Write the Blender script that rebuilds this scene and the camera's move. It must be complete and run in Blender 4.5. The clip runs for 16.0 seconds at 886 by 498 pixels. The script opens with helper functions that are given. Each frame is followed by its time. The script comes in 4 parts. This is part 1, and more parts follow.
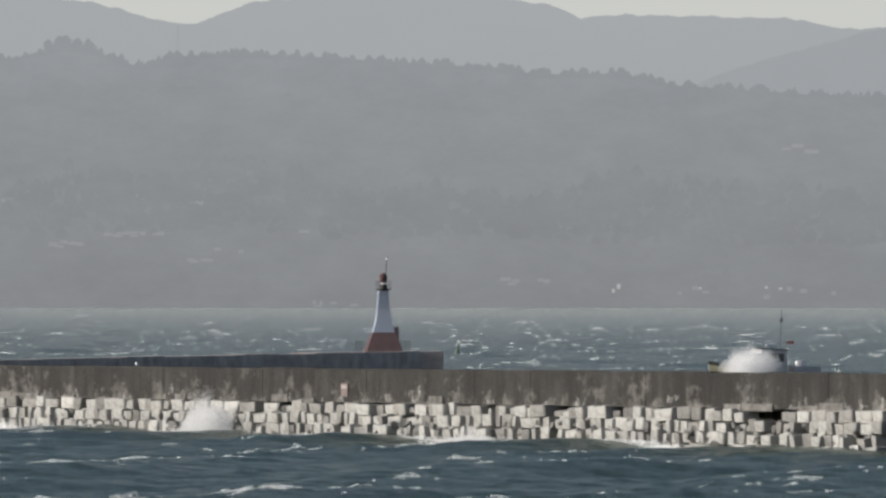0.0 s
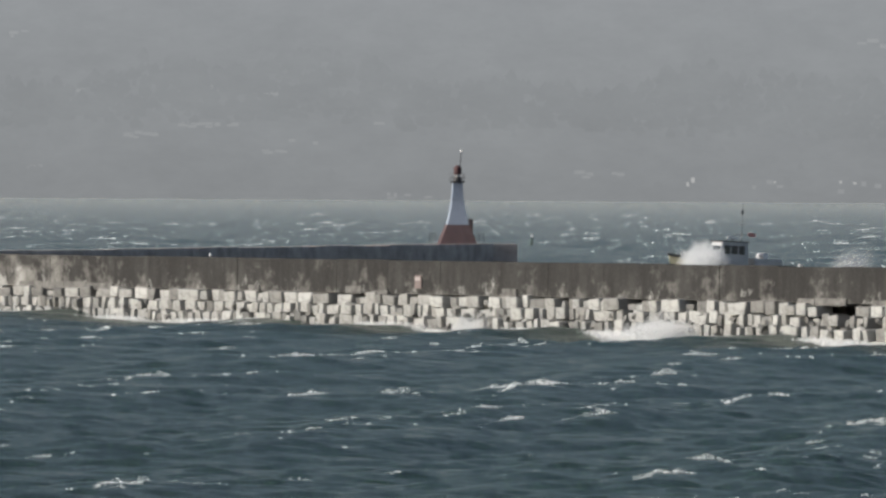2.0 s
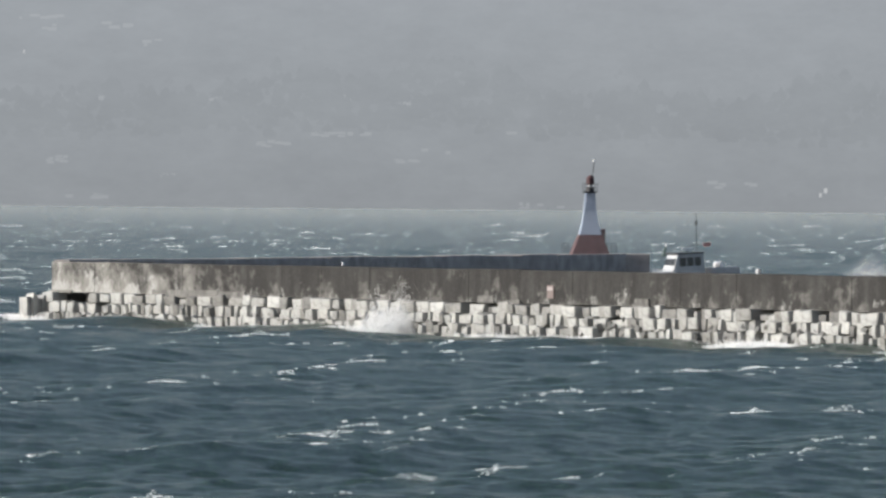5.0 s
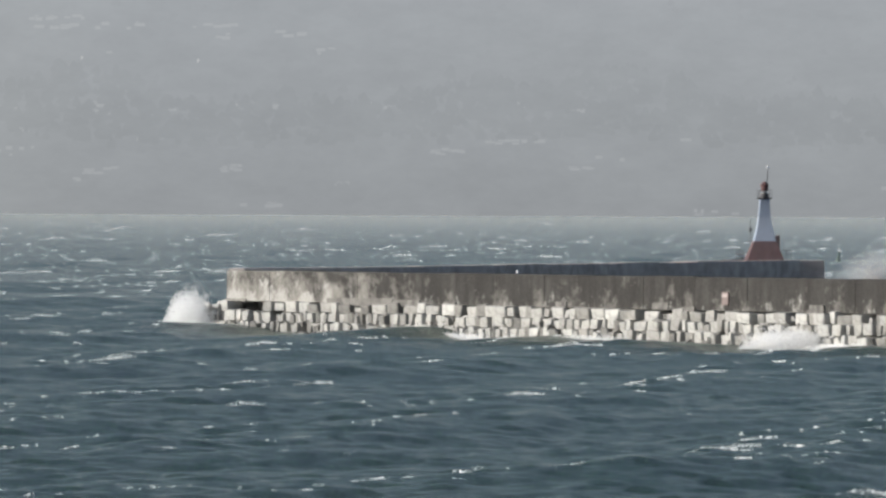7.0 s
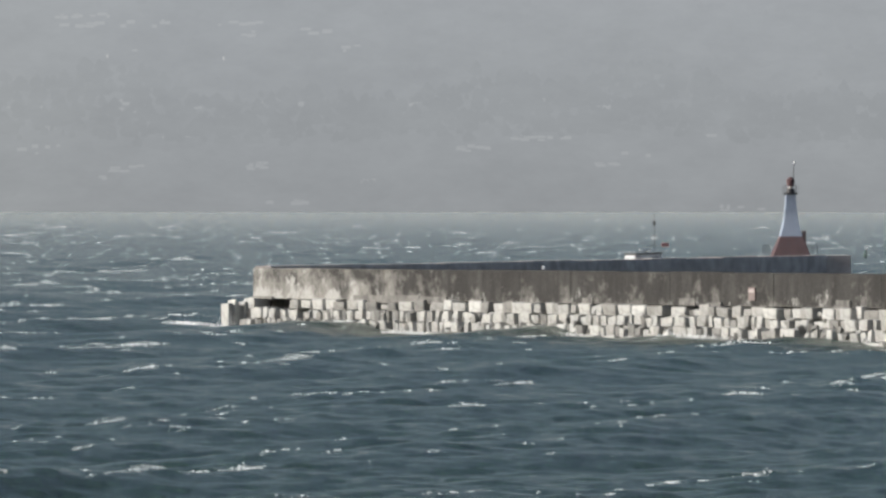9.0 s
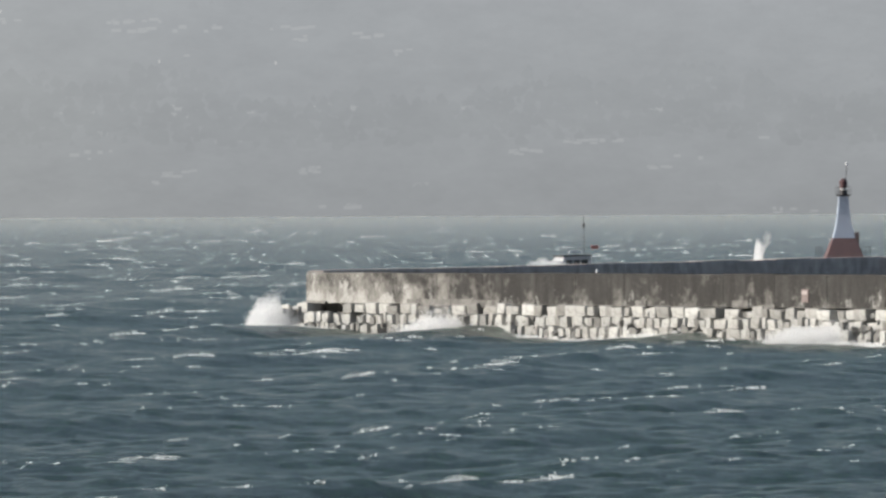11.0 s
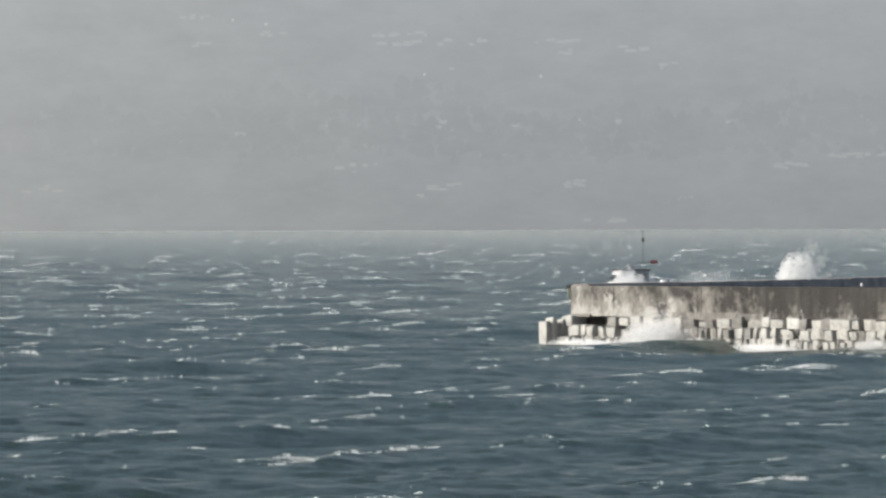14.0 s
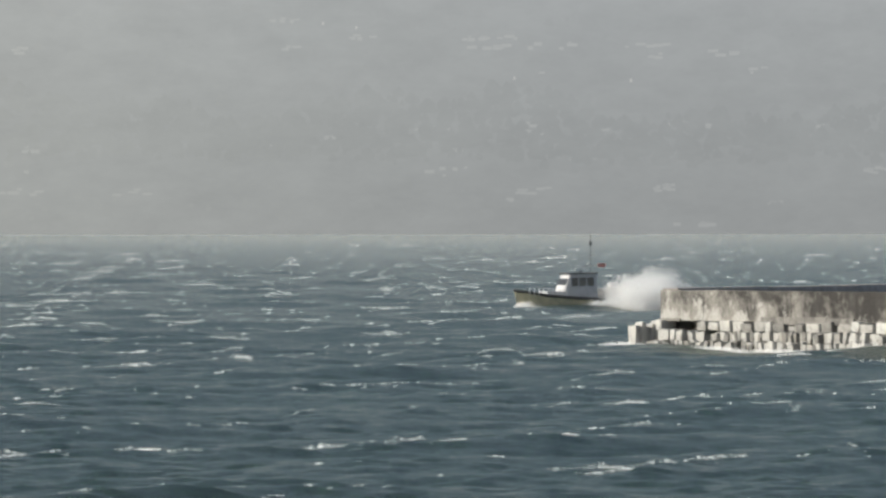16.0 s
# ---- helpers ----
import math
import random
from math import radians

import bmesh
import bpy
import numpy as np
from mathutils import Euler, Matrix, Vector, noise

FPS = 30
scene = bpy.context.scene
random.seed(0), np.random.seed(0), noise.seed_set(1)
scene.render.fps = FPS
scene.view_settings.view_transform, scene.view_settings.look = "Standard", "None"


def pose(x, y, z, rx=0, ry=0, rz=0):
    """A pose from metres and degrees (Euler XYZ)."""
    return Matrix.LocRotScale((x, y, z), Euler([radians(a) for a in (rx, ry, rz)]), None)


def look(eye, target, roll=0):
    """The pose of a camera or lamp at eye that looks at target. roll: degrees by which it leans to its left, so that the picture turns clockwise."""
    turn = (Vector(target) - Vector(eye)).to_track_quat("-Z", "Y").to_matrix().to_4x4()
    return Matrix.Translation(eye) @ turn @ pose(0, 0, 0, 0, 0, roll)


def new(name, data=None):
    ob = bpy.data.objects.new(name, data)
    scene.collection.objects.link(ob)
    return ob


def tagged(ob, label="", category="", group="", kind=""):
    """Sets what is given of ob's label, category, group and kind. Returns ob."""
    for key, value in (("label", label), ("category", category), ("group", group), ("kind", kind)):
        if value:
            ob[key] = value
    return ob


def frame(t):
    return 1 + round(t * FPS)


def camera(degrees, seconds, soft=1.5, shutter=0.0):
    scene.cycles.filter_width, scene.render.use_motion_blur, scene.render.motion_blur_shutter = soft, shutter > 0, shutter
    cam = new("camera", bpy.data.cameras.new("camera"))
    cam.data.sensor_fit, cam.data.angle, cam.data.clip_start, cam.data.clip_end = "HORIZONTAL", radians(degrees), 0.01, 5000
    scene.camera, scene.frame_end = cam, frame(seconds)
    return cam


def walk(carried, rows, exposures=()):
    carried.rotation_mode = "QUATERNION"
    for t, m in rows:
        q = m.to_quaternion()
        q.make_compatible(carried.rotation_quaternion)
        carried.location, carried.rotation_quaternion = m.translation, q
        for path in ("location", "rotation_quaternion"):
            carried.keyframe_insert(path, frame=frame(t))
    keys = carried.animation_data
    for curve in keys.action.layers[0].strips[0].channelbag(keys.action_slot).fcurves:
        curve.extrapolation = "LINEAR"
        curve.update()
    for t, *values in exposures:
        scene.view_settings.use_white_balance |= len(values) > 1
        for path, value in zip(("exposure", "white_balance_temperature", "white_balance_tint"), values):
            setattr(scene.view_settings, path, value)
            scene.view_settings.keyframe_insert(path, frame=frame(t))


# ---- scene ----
F_PX = 14960.0           # lens: image widths per radian, 1568 across
EYE_Z = 10.54            # eye above mean sea level
DIP = 32.9               # far shore below the true horizon
cam = camera(6.0, 16.0, soft=2.7)


def bearing(u, v):
    """A far point on the bearing u (to the right) and v (below the far shoreline)."""
    return (u / F_PX * 1000.0, 1000.0, EYE_Z - (v + DIP) / F_PX * 1000.0)


# seconds, bearing to the right, bearing down, roll
ROWS = [
    (0.0, 674.4, -105.5, 0.01),
    (0.5, 583.9, -2.9, 0.28),
    (1.0, 613.7, 16.7, 0.36),
    (1.5, 653.2, -5.7, 0.07),
    (2.0, 543.5, 85.4, 0.36),
    (2.5, 645.1, 106.9, 0.40),
    (3.0, 563.3, 14.3, 0.61),
    (3.5, 539.3, 53.2, 0.32),
    (4.0, 406.8, 116.9, 0.39),
    (4.2, 404.0, 67.5, 0.57),
    (6.3, 160.6, 76.0, 0.06),
    (6.5, 146.2, 76.3, 0.06),
    (7.0, 0.0, 58.6, 0.26),
    (7.5, -62.4, 37.4, 0.34),
    (8.0, 10.7, 8.7, 0.15),
    (8.2, -43.5, 26.0, 0.05),
    (10.3, -45.8, 104.0, -0.05),
    (10.5, -88.1, 129.6, -0.05),
    (11.0, -140.3, 57.9, -0.30),
    (11.5, -274.7, 51.6, -0.25),
    (12.0, -320.9, 81.3, -0.27),
    (12.5, -334.6, 102.6, -0.36),
    (13.0, -411.1, 68.6, -0.28),
    (13.5, -521.1, 17.5, -0.19),
    (14.0, -608.9, 32.6, -0.17),
    (14.5, -637.5, 26.9, -0.15),
    (15.0, -625.0, -9.0, -0.16),
    (15.5, -741.6, -2.4, -0.10),
    (16.0, -767.8, 25.4, -0.04),
]

EXPOSURE = [(0.0, -0.06, 6480, 10), (1.0, -0.04, 6440, 10), (2.0, 0.0, 6480, 9), (3.0, 0.22, 6270, 10), (4.0, 0.24, 6250, 9), (7.0, 0.30, 6400, 9), (10.5, 0.26, 6450, 9), (11.0, 0.31, 6480, 9),
            (13.5, 0.33, 6500, 9), (14.5, 0.31, 6560, 8), (16.0, 0.27, 6640, 7)]
walk(cam, [(t, look((0, 0, EYE_Z), bearing(u, v), r)) for t, u, v, r in ROWS], EXPOSURE)

# ---- light ----
SUN_EL, SUN_AZ = 26.0, -94.0      # degrees; azimuth from the view axis, negative to the left
world = bpy.data.worlds.new("sky")
scene.world = world
world.use_nodes = True
wn = world.node_tree.nodes
sky = wn.new("ShaderNodeTexSky")
sky.sky_type, sky.sun_disc = "NISHITA", False
sky.sun_elevation, sky.sun_rotation = radians(SUN_EL), radians(SUN_AZ)
sky.air_density, sky.dust_density, sky.ozone_density = 0.75, 4.5, 0.6
wn["Background"].inputs["Strength"].default_value = 0.112
world.node_tree.links.new(sky.outputs[0], wn["Background"].inputs["Color"])
sun = new("sun", bpy.data.lights.new("sun", "SUN"))
sun.data.energy, sun.data.angle, sun.data.color = 4.1, radians(0.6), (1.0, 0.99, 0.972)
to_sun = Vector((math.sin(radians(SUN_AZ)) * math.cos(radians(SUN_EL)),
                 math.cos(radians(SUN_AZ)) * math.cos(radians(SUN_EL)), math.sin(radians(SUN_EL))))
sun.matrix_world = look(tuple(to_sun * 300), (0, 0, 0))


# ---- materials ----
def node_mat(name):
    m = bpy.data.materials.new(name)
    m.use_nodes = True
    nt = m.node_tree
    return m, nt.nodes, nt.links, nt.nodes["Principled BSDF"]


def ramp(nodes, links, fac, stops):
    r = nodes.new("ShaderNodeValToRGB")
    while len(r.color_ramp.elements) < len(stops):
        r.color_ramp.elements.new(0.5)
    for e, (p, c) in zip(r.color_ramp.elements, stops):
        e.position, e.color = p, (*c, 1) if len(c) == 3 else c
    links.new(fac, r.inputs[0])
    return r.outputs[0]


def noise_tex(nodes, links, scale, detail=4.0, stretch=(1, 1, 1), rough=0.55, space="Object"):
    tc = nodes.new("ShaderNodeTexCoord")
    mp = nodes.new("ShaderNodeMapping")
    mp.inputs["Scale"].default_value = stretch
    n = nodes.new("ShaderNodeTexNoise")
    n.inputs["Scale"].default_value, n.inputs["Detail"].default_value = scale, detail
    n.inputs["Roughness"].default_value = rough
    links.new(tc.outputs[space], mp.inputs[0])
    links.new(mp.outputs[0], n.inputs["Vector"])
    return n.outputs[0]


def mix_col(nodes, links, fac, a, b, mode="MIX"):
    x = nodes.new("ShaderNodeMix")
    x.data_type, x.blend_type = "RGBA", mode
    for sock, val in ((x.inputs[0], fac), (x.inputs[6], a), (x.inputs[7], b)):
        if isinstance(val, (int, float)):
            sock.default_value = val
        elif isinstance(val, tuple):
            sock.default_value = (*val, 1)
        else:
            links.new(val, sock)
    return x.outputs[2]


def bump(nodes, links, height, bsdf, strength, dist):
    b = nodes.new("ShaderNodeBump")
    b.inputs["Strength"].default_value, b.inputs["Distance"].default_value = strength, dist
    links.new(height, b.inputs["Height"])
    links.new(b.outputs[0], bsdf.inputs["Normal"])


def plain(name, col, rough=0.5, metal=0.0, wear=0.15, scale=2.0):
    """Painted or bare surface with faint uneven weathering."""
    m, n, l, b = node_mat(name)
    t = noise_tex(n, l, scale, 5)
    dark = tuple(c * (1 - wear * 2) for c in col)
    lite = tuple(min(1, c * (1 + wear)) for c in col)
    l.new(ramp(n, l, t, [(0.3, dark), (0.7, lite)]), b.inputs["Base Color"])
    b.inputs["Roughness"].default_value, b.inputs["Metallic"].default_value = rough, metal
    bump(n, l, noise_tex(n, l, scale * 6, 3), b, 0.2, 0.01)
    return m


def concrete_mat():
    """Old sea-wall concrete: brown-grey above, lime blotches and runs along its foot, bleached towards the exposed corner."""
    m, n, l, b = node_mat("stained_concrete")
    tc = n.new("ShaderNodeTexCoord")
    sp = n.new("ShaderNodeSeparateXYZ")
    l.new(tc.outputs["Object"], sp.inputs[0])

    def span(axis, a, b_, va, vb):
        r = n.new("ShaderNodeMapRange")
        for k, v in zip((1, 2, 3, 4), (a, b_, va, vb)):
            r.inputs[k].default_value = v
        l.new(sp.outputs[axis], r.inputs[0])
        return r.outputs[0]

    def total(*terms):
        out = terms[0]
        for t in terms[1:]:
            a = n.new("ShaderNodeMath")
            l.new(out, a.inputs[0]), l.new(t, a.inputs[1])
            out = a.outputs[0]
        return out

    streak = noise_tex(n, l, 0.7, 6, (1.0, 1.0, 0.16), 0.65)
    patch = noise_tex(n, l, 0.22, 5, (1, 1, 1.3), 0.6)
    fine = noise_tex(n, l, 4.0, 5)
    base = mix_col(n, l, ramp(n, l, patch, [(0.35, (0, 0, 0)), (0.65, (1, 1, 1))]), (0.038, 0.037, 0.035), (0.067, 0.066, 0.062))
    dark = mix_col(n, l, ramp(n, l, streak, [(0.40, (0, 0, 0)), (0.62, (1, 1, 1))]), (0.033, 0.0315, 0.030), base)
    # broad grey weathering that thins out upwards and away from the corner
    blot = noise_tex(n, l, 0.45, 7, (0.8, 0.8, 0.9), 0.68)
    wash = ramp(n, l, total(blot, span(0, 3.0, 36.0, 0.19, -0.03), span(2, 2.2, 4.3, 0.05, -0.05)), [(0.50, (0, 0, 0)), (0.68, (1, 1, 1))])
    col = mix_col(n, l, wash, dark, (0.19, 0.184, 0.17))
    # bright lime: short hanging blotches near the foot, more of them by the corner
    runs = noise_tex(n, l, 0.6, 7, (0.8, 0.8, 0.8), 0.72)
    lime = ramp(n, l, total(runs, span(0, 2.0, 30.0, 0.12, -0.035), span(2, 2.15, 4.0, 0.075, -0.06)), [(0.565, (0, 0, 0)), (0.66, (1, 1, 1))])
    col = mix_col(n, l, lime, col, (0.325, 0.323, 0.306))
    l.new(mix_col(n, l, 0.5, col, ramp(n, l, fine, [(0.3, (0.55, 0.55, 0.55)), (0.7, (1.2, 1.2, 1.2))]), "MULTIPLY"), b.inputs["Base Color"])
    b.inputs["Roughness"].default_value, b.inputs["Specular IOR Level"].default_value = 0.9, 0.15
    bump(n, l, fine, b, 0.5, 0.04)
    return m


def granite_mat():
    """Pale quarried granite; each block has its own tone, with damp darker faces."""
    m, n, l, b = node_mat("granite")
    info = n.new("ShaderNodeObjectInfo")
    tone = ramp(n, l, info.outputs["Random"], [(0.0, (0.13, 0.128, 0.121)), (0.25, (0.26, 0.257, 0.245)), (1.0, (0.415, 0.417, 0.404))])
    grain = noise_tex(n, l, 2.2, 6, (1, 1, 1), 0.7)
    tone = mix_col(n, l, 0.8, tone, ramp(n, l, grain, [(0.30, (0.45, 0.44, 0.42)), (0.52, (1.1, 1.1, 1.08))]), "MULTIPLY")
    l.new(tone, b.inputs["Base Color"])
    b.inputs["Roughness"].default_value = 0.75
    bump(n, l, grain, b, 0.9, 0.2)
    return m


def water_mat():
    m, n, l, b = node_mat("sea_water")
    tint = noise_tex(n, l, 0.03, 3, (1, 0.4, 1))
    deep = mix_col(n, l, tint, (0.017, 0.037, 0.030), (0.030, 0.058, 0.044))
    # light and dark wave faces painted into the colour, stretched along the view
    facet_tone = noise_tex(n, l, 1.3, 7, (1, 0.045, 1), 0.8)
    deep = mix_col(n, l, 0.85, deep, ramp(n, l, facet_tone, [(0.34, (0.6, 0.66, 0.66)), (0.66, (1.45, 1.4, 1.38))]), "MULTIPLY")
    att = n.new("ShaderNodeAttribute")
    att.attribute_name = "foam"
    lace = noise_tex(n, l, 1.0, 6, (1, 0.10, 1), 0.75)
    mul = n.new("ShaderNodeMath")
    mul.operation = "MULTIPLY"
    l.new(att.outputs["Fac"], mul.inputs[0]), l.new(lace, mul.inputs[1])
    foam = ramp(n, l, mul.outputs[0], [(0.40, (0, 0, 0)), (0.50, (1, 1, 1))])
    l.new(mix_col(n, l, foam, deep, (0.72, 0.74, 0.73)), b.inputs["Base Color"])
    b.inputs["IOR"].default_value, b.inputs["Specular IOR Level"].default_value = 1.333, 0.43
    rg = n.new("ShaderNodeMapRange")
    rg.inputs[3].default_value, rg.inputs[4].default_value = 0.22, 0.9
    l.new(foam, rg.inputs[0]), l.new(rg.outputs[0], b.inputs["Roughness"])
    chop = noise_tex(n, l, 0.9, 7, (1, 0.09, 1), 0.8)
    fine = noise_tex(n, l, 3.6, 5, (1, 0.05, 1), 0.75)
    tot = n.new("ShaderNodeMath")
    tot.operation = "MULTIPLY_ADD"
    tot.inputs[1].default_value = 0.7
    l.new(fine, tot.inputs[0]), l.new(chop, tot.inputs[2])
    bump(n, l, tot.outputs[0], b, 1.0, 0.42)
    return m


def spray_mat(name, clear):
    m, n, l, b = node_mat(name)
    b.inputs["Base Color"].default_value = (0.94, 0.95, 0.95, 1)
    b.inputs["Roughness"].default_value = 1.0
    b.inputs["Specular IOR Level"].default_value = 0.1
    tr = n.new("ShaderNodeBsdfTranslucent")
    tr.inputs[0].default_value = (0.94, 0.95, 0.95, 1)
    mix = n.new("ShaderNodeMixShader")
    mix.inputs[0].default_value = 0.55
    l.new(b.outputs[0], mix.inputs[1]), l.new(tr.outputs[0], mix.inputs[2])
    gone = n.new("ShaderNodeBsdfTransparent")
    mix2 = n.new("ShaderNodeMixShader")
    mix2.inputs[0].default_value = clear
    l.new(mix.outputs[0], mix2.inputs[1]), l.new(gone.outputs[0], mix2.inputs[2])
    l.new(mix2.outputs[0], n["Material Output"].inputs[0])
    return m


def foam_mat():
    """Foam of breaking crests: fresh patches bright, old ones thin and grey-green."""
    m, n, l, b = node_mat("foam")
    geo = n.new("ShaderNodeNewGeometry")
    age = ramp(n, l, geo.outputs["Random Per Island"], [(0.0, (0.45, 0.49, 0.48)), (0.35, (0.78, 0.80, 0.80)), (1.0, (0.93, 0.94, 0.94))])
    lace = noise_tex(n, l, 4.0, 5, (1, 0.5, 1), 0.7)
    l.new(mix_col(n, l, 0.7, age, ramp(n, l, lace, [(0.32, (0.55, 0.6, 0.6)), (0.55, (1.05, 1.05, 1.05))]), "MULTIPLY"), b.inputs["Base Color"])
    b.inputs["Roughness"].default_value, b.inputs["Specular IOR Level"].default_value = 0.9, 0.2
    return m


def haze_sheet_mat(name, top, most):
    """Pale see-through sheet that stands in for sea haze, thickest near its top."""
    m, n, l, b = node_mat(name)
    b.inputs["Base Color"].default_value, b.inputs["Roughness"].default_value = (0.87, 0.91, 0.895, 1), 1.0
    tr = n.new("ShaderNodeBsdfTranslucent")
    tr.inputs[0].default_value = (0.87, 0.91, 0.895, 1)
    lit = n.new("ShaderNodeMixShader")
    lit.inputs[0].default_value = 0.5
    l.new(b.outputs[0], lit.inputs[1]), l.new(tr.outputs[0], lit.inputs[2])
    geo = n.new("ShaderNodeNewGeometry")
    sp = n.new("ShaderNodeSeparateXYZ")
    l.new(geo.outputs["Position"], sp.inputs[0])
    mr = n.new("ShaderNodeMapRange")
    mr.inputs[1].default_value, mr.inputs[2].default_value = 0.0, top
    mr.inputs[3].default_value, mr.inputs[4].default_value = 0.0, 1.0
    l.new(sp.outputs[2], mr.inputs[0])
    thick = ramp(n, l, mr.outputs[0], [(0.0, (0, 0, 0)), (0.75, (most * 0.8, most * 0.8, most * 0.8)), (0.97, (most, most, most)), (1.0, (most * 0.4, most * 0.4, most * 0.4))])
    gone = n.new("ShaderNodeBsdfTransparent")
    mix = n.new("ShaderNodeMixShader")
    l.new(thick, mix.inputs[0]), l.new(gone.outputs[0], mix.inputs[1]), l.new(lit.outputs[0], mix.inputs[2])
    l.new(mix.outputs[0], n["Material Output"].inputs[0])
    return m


def distance_mat(name, low, high, top, speck=0.0, left_glow=0.0):
    """Far land and sky as glowing colour, with the sea haze painted in."""
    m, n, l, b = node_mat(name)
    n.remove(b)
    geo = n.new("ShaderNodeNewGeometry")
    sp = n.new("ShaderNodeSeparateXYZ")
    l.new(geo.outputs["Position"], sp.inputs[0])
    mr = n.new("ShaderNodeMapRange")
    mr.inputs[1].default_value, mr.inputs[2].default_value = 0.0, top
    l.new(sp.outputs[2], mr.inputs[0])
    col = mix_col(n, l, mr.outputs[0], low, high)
    # lighter to the left, where the sun's glow in the haze is painted in
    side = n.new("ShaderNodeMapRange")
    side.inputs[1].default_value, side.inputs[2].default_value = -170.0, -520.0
    side.inputs[3].default_value, side.inputs[4].default_value = 0.0, left_glow
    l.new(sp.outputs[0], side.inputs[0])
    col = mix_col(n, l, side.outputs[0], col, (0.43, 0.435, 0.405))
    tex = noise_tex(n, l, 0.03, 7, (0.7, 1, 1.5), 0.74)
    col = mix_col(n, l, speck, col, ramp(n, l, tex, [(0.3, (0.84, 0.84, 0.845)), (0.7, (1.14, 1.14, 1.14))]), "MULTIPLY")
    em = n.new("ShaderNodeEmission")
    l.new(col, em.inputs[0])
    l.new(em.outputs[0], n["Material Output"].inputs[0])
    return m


CONCRETE, GRANITE, WATER = concrete_mat(), granite_mat(), water_mat()
PALE_CONCRETE = plain("pale_ledge_concrete", (0.15, 0.145, 0.135), 0.85, wear=0.3, scale=1.2)
# outer arm concrete lightened and warmed: haze and shade correction put into the colour
LIFTED_CONCRETE = plain("lifted_concrete", (0.38, 0.335, 0.318), 0.85, wear=0.22, scale=0.6)
FOAM, SPRAY, MIST = foam_mat(), spray_mat("spray", 0.45), spray_mat("spray_mist", 0.86)
# tower white is bluish and dark: the shade of its seen side painted in
RED, SHADED_WHITE = plain("red_paint", (0.076, 0.034, 0.036), 0.7), plain("shaded_white_paint", (0.29, 0.345, 0.43), 0.6, wear=0.08)
DARK, GLASS = plain("dark_metal", (0.035, 0.035, 0.04), 0.5, 0.3), plain("window_glass", (0.02, 0.025, 0.03), 0.08, wear=0.0)
HULL, RUBBER = plain("olive_hull_paint", (0.62, 0.57, 0.38), 0.4), plain("black_rubber", (0.02, 0.02, 0.02), 0.7)
CABIN, LAMP_WHITE = plain("cabin_paint", (0.44, 0.45, 0.46), 0.4, wear=0.1), plain("white_plastic", (0.8, 0.8, 0.8), 0.4, wear=0.03)
PINK = plain("faded_sign_paint", (0.17, 0.135, 0.128), 0.8)
FLAG_RED = plain("flag_cloth", (0.42, 0.07, 0.06), 0.8)
GREEN = plain("buoy_paint", (0.03, 0.07, 0.05), 0.5)
# far land glows by itself; haze is mixed into each pale tone below
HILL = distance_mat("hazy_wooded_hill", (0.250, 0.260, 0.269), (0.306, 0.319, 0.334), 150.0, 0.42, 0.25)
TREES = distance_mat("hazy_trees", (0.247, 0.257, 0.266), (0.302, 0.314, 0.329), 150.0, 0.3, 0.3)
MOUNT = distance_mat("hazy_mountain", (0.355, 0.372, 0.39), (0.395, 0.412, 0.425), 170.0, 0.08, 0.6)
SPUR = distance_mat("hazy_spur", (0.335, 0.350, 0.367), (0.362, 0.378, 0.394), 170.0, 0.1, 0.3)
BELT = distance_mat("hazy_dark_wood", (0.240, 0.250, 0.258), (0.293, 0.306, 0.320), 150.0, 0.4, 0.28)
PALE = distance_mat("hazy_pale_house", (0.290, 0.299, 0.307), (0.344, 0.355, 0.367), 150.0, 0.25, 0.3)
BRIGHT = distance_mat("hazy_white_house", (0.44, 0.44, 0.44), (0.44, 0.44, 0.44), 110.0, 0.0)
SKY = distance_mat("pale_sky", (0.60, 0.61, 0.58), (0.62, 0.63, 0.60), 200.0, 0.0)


# ---- building helpers ----
def mesh_of(name, verts, faces, mat, smooth=False):
    me = bpy.data.meshes.new(name)
    me.from_pydata([tuple(v) for v in verts], [], [tuple(f) for f in faces])
    me.materials.append(mat)
    if smooth:
        me.shade_smooth()
    me.update()
    return me


def part(name, bm, mat, parent, label=""):
    me = bpy.data.meshes.new(name)
    bm.to_mesh(me)
    bm.free()
    me.materials.append(mat)
    ob = new(name, me)
    ob.parent = parent
    return tagged(ob, label)


def box(x0, x1, y0, y1, z0, z1, bevel=0.0, bm=None):
    bm = bm or bmesh.new()
    m = Matrix.Translation(((x0 + x1) / 2, (y0 + y1) / 2, (z0 + z1) / 2)) @ Matrix.Diagonal((x1 - x0, y1 - y0, z1 - z0, 1))
    r = bmesh.ops.create_cube(bm, size=1, matrix=m)
    if bevel:
        es = list({e for v in r["verts"] for e in v.link_edges})
        bmesh.ops.bevel(bm, geom=es, offset=bevel, segments=2, affect="EDGES")
    return bm


def cone(r0, r1, z0, z1, seg=16, x=0.0, y=0.0, bm=None, turn=0.0):
    bm = bm or bmesh.new()
    m = pose(x, y, (z0 + z1) / 2, 0, 0, turn)
    bmesh.ops.create_cone(bm, cap_ends=True, segments=seg, radius1=r0, radius2=max(r1, 1e-4), depth=z1 - z0, matrix=m)
    return bm


def rod(a, b, r, seg=8, bm=None):
    bm = bm or bmesh.new()
    a, b = Vector(a), Vector(b)
    q = (b - a).to_track_quat("Z", "Y").to_matrix().to_4x4()
    bmesh.ops.create_cone(bm, cap_ends=True, segments=seg, radius1=r, radius2=r, depth=(b - a).length, matrix=Matrix.Translation((a + b) / 2) @ q)
    return bm


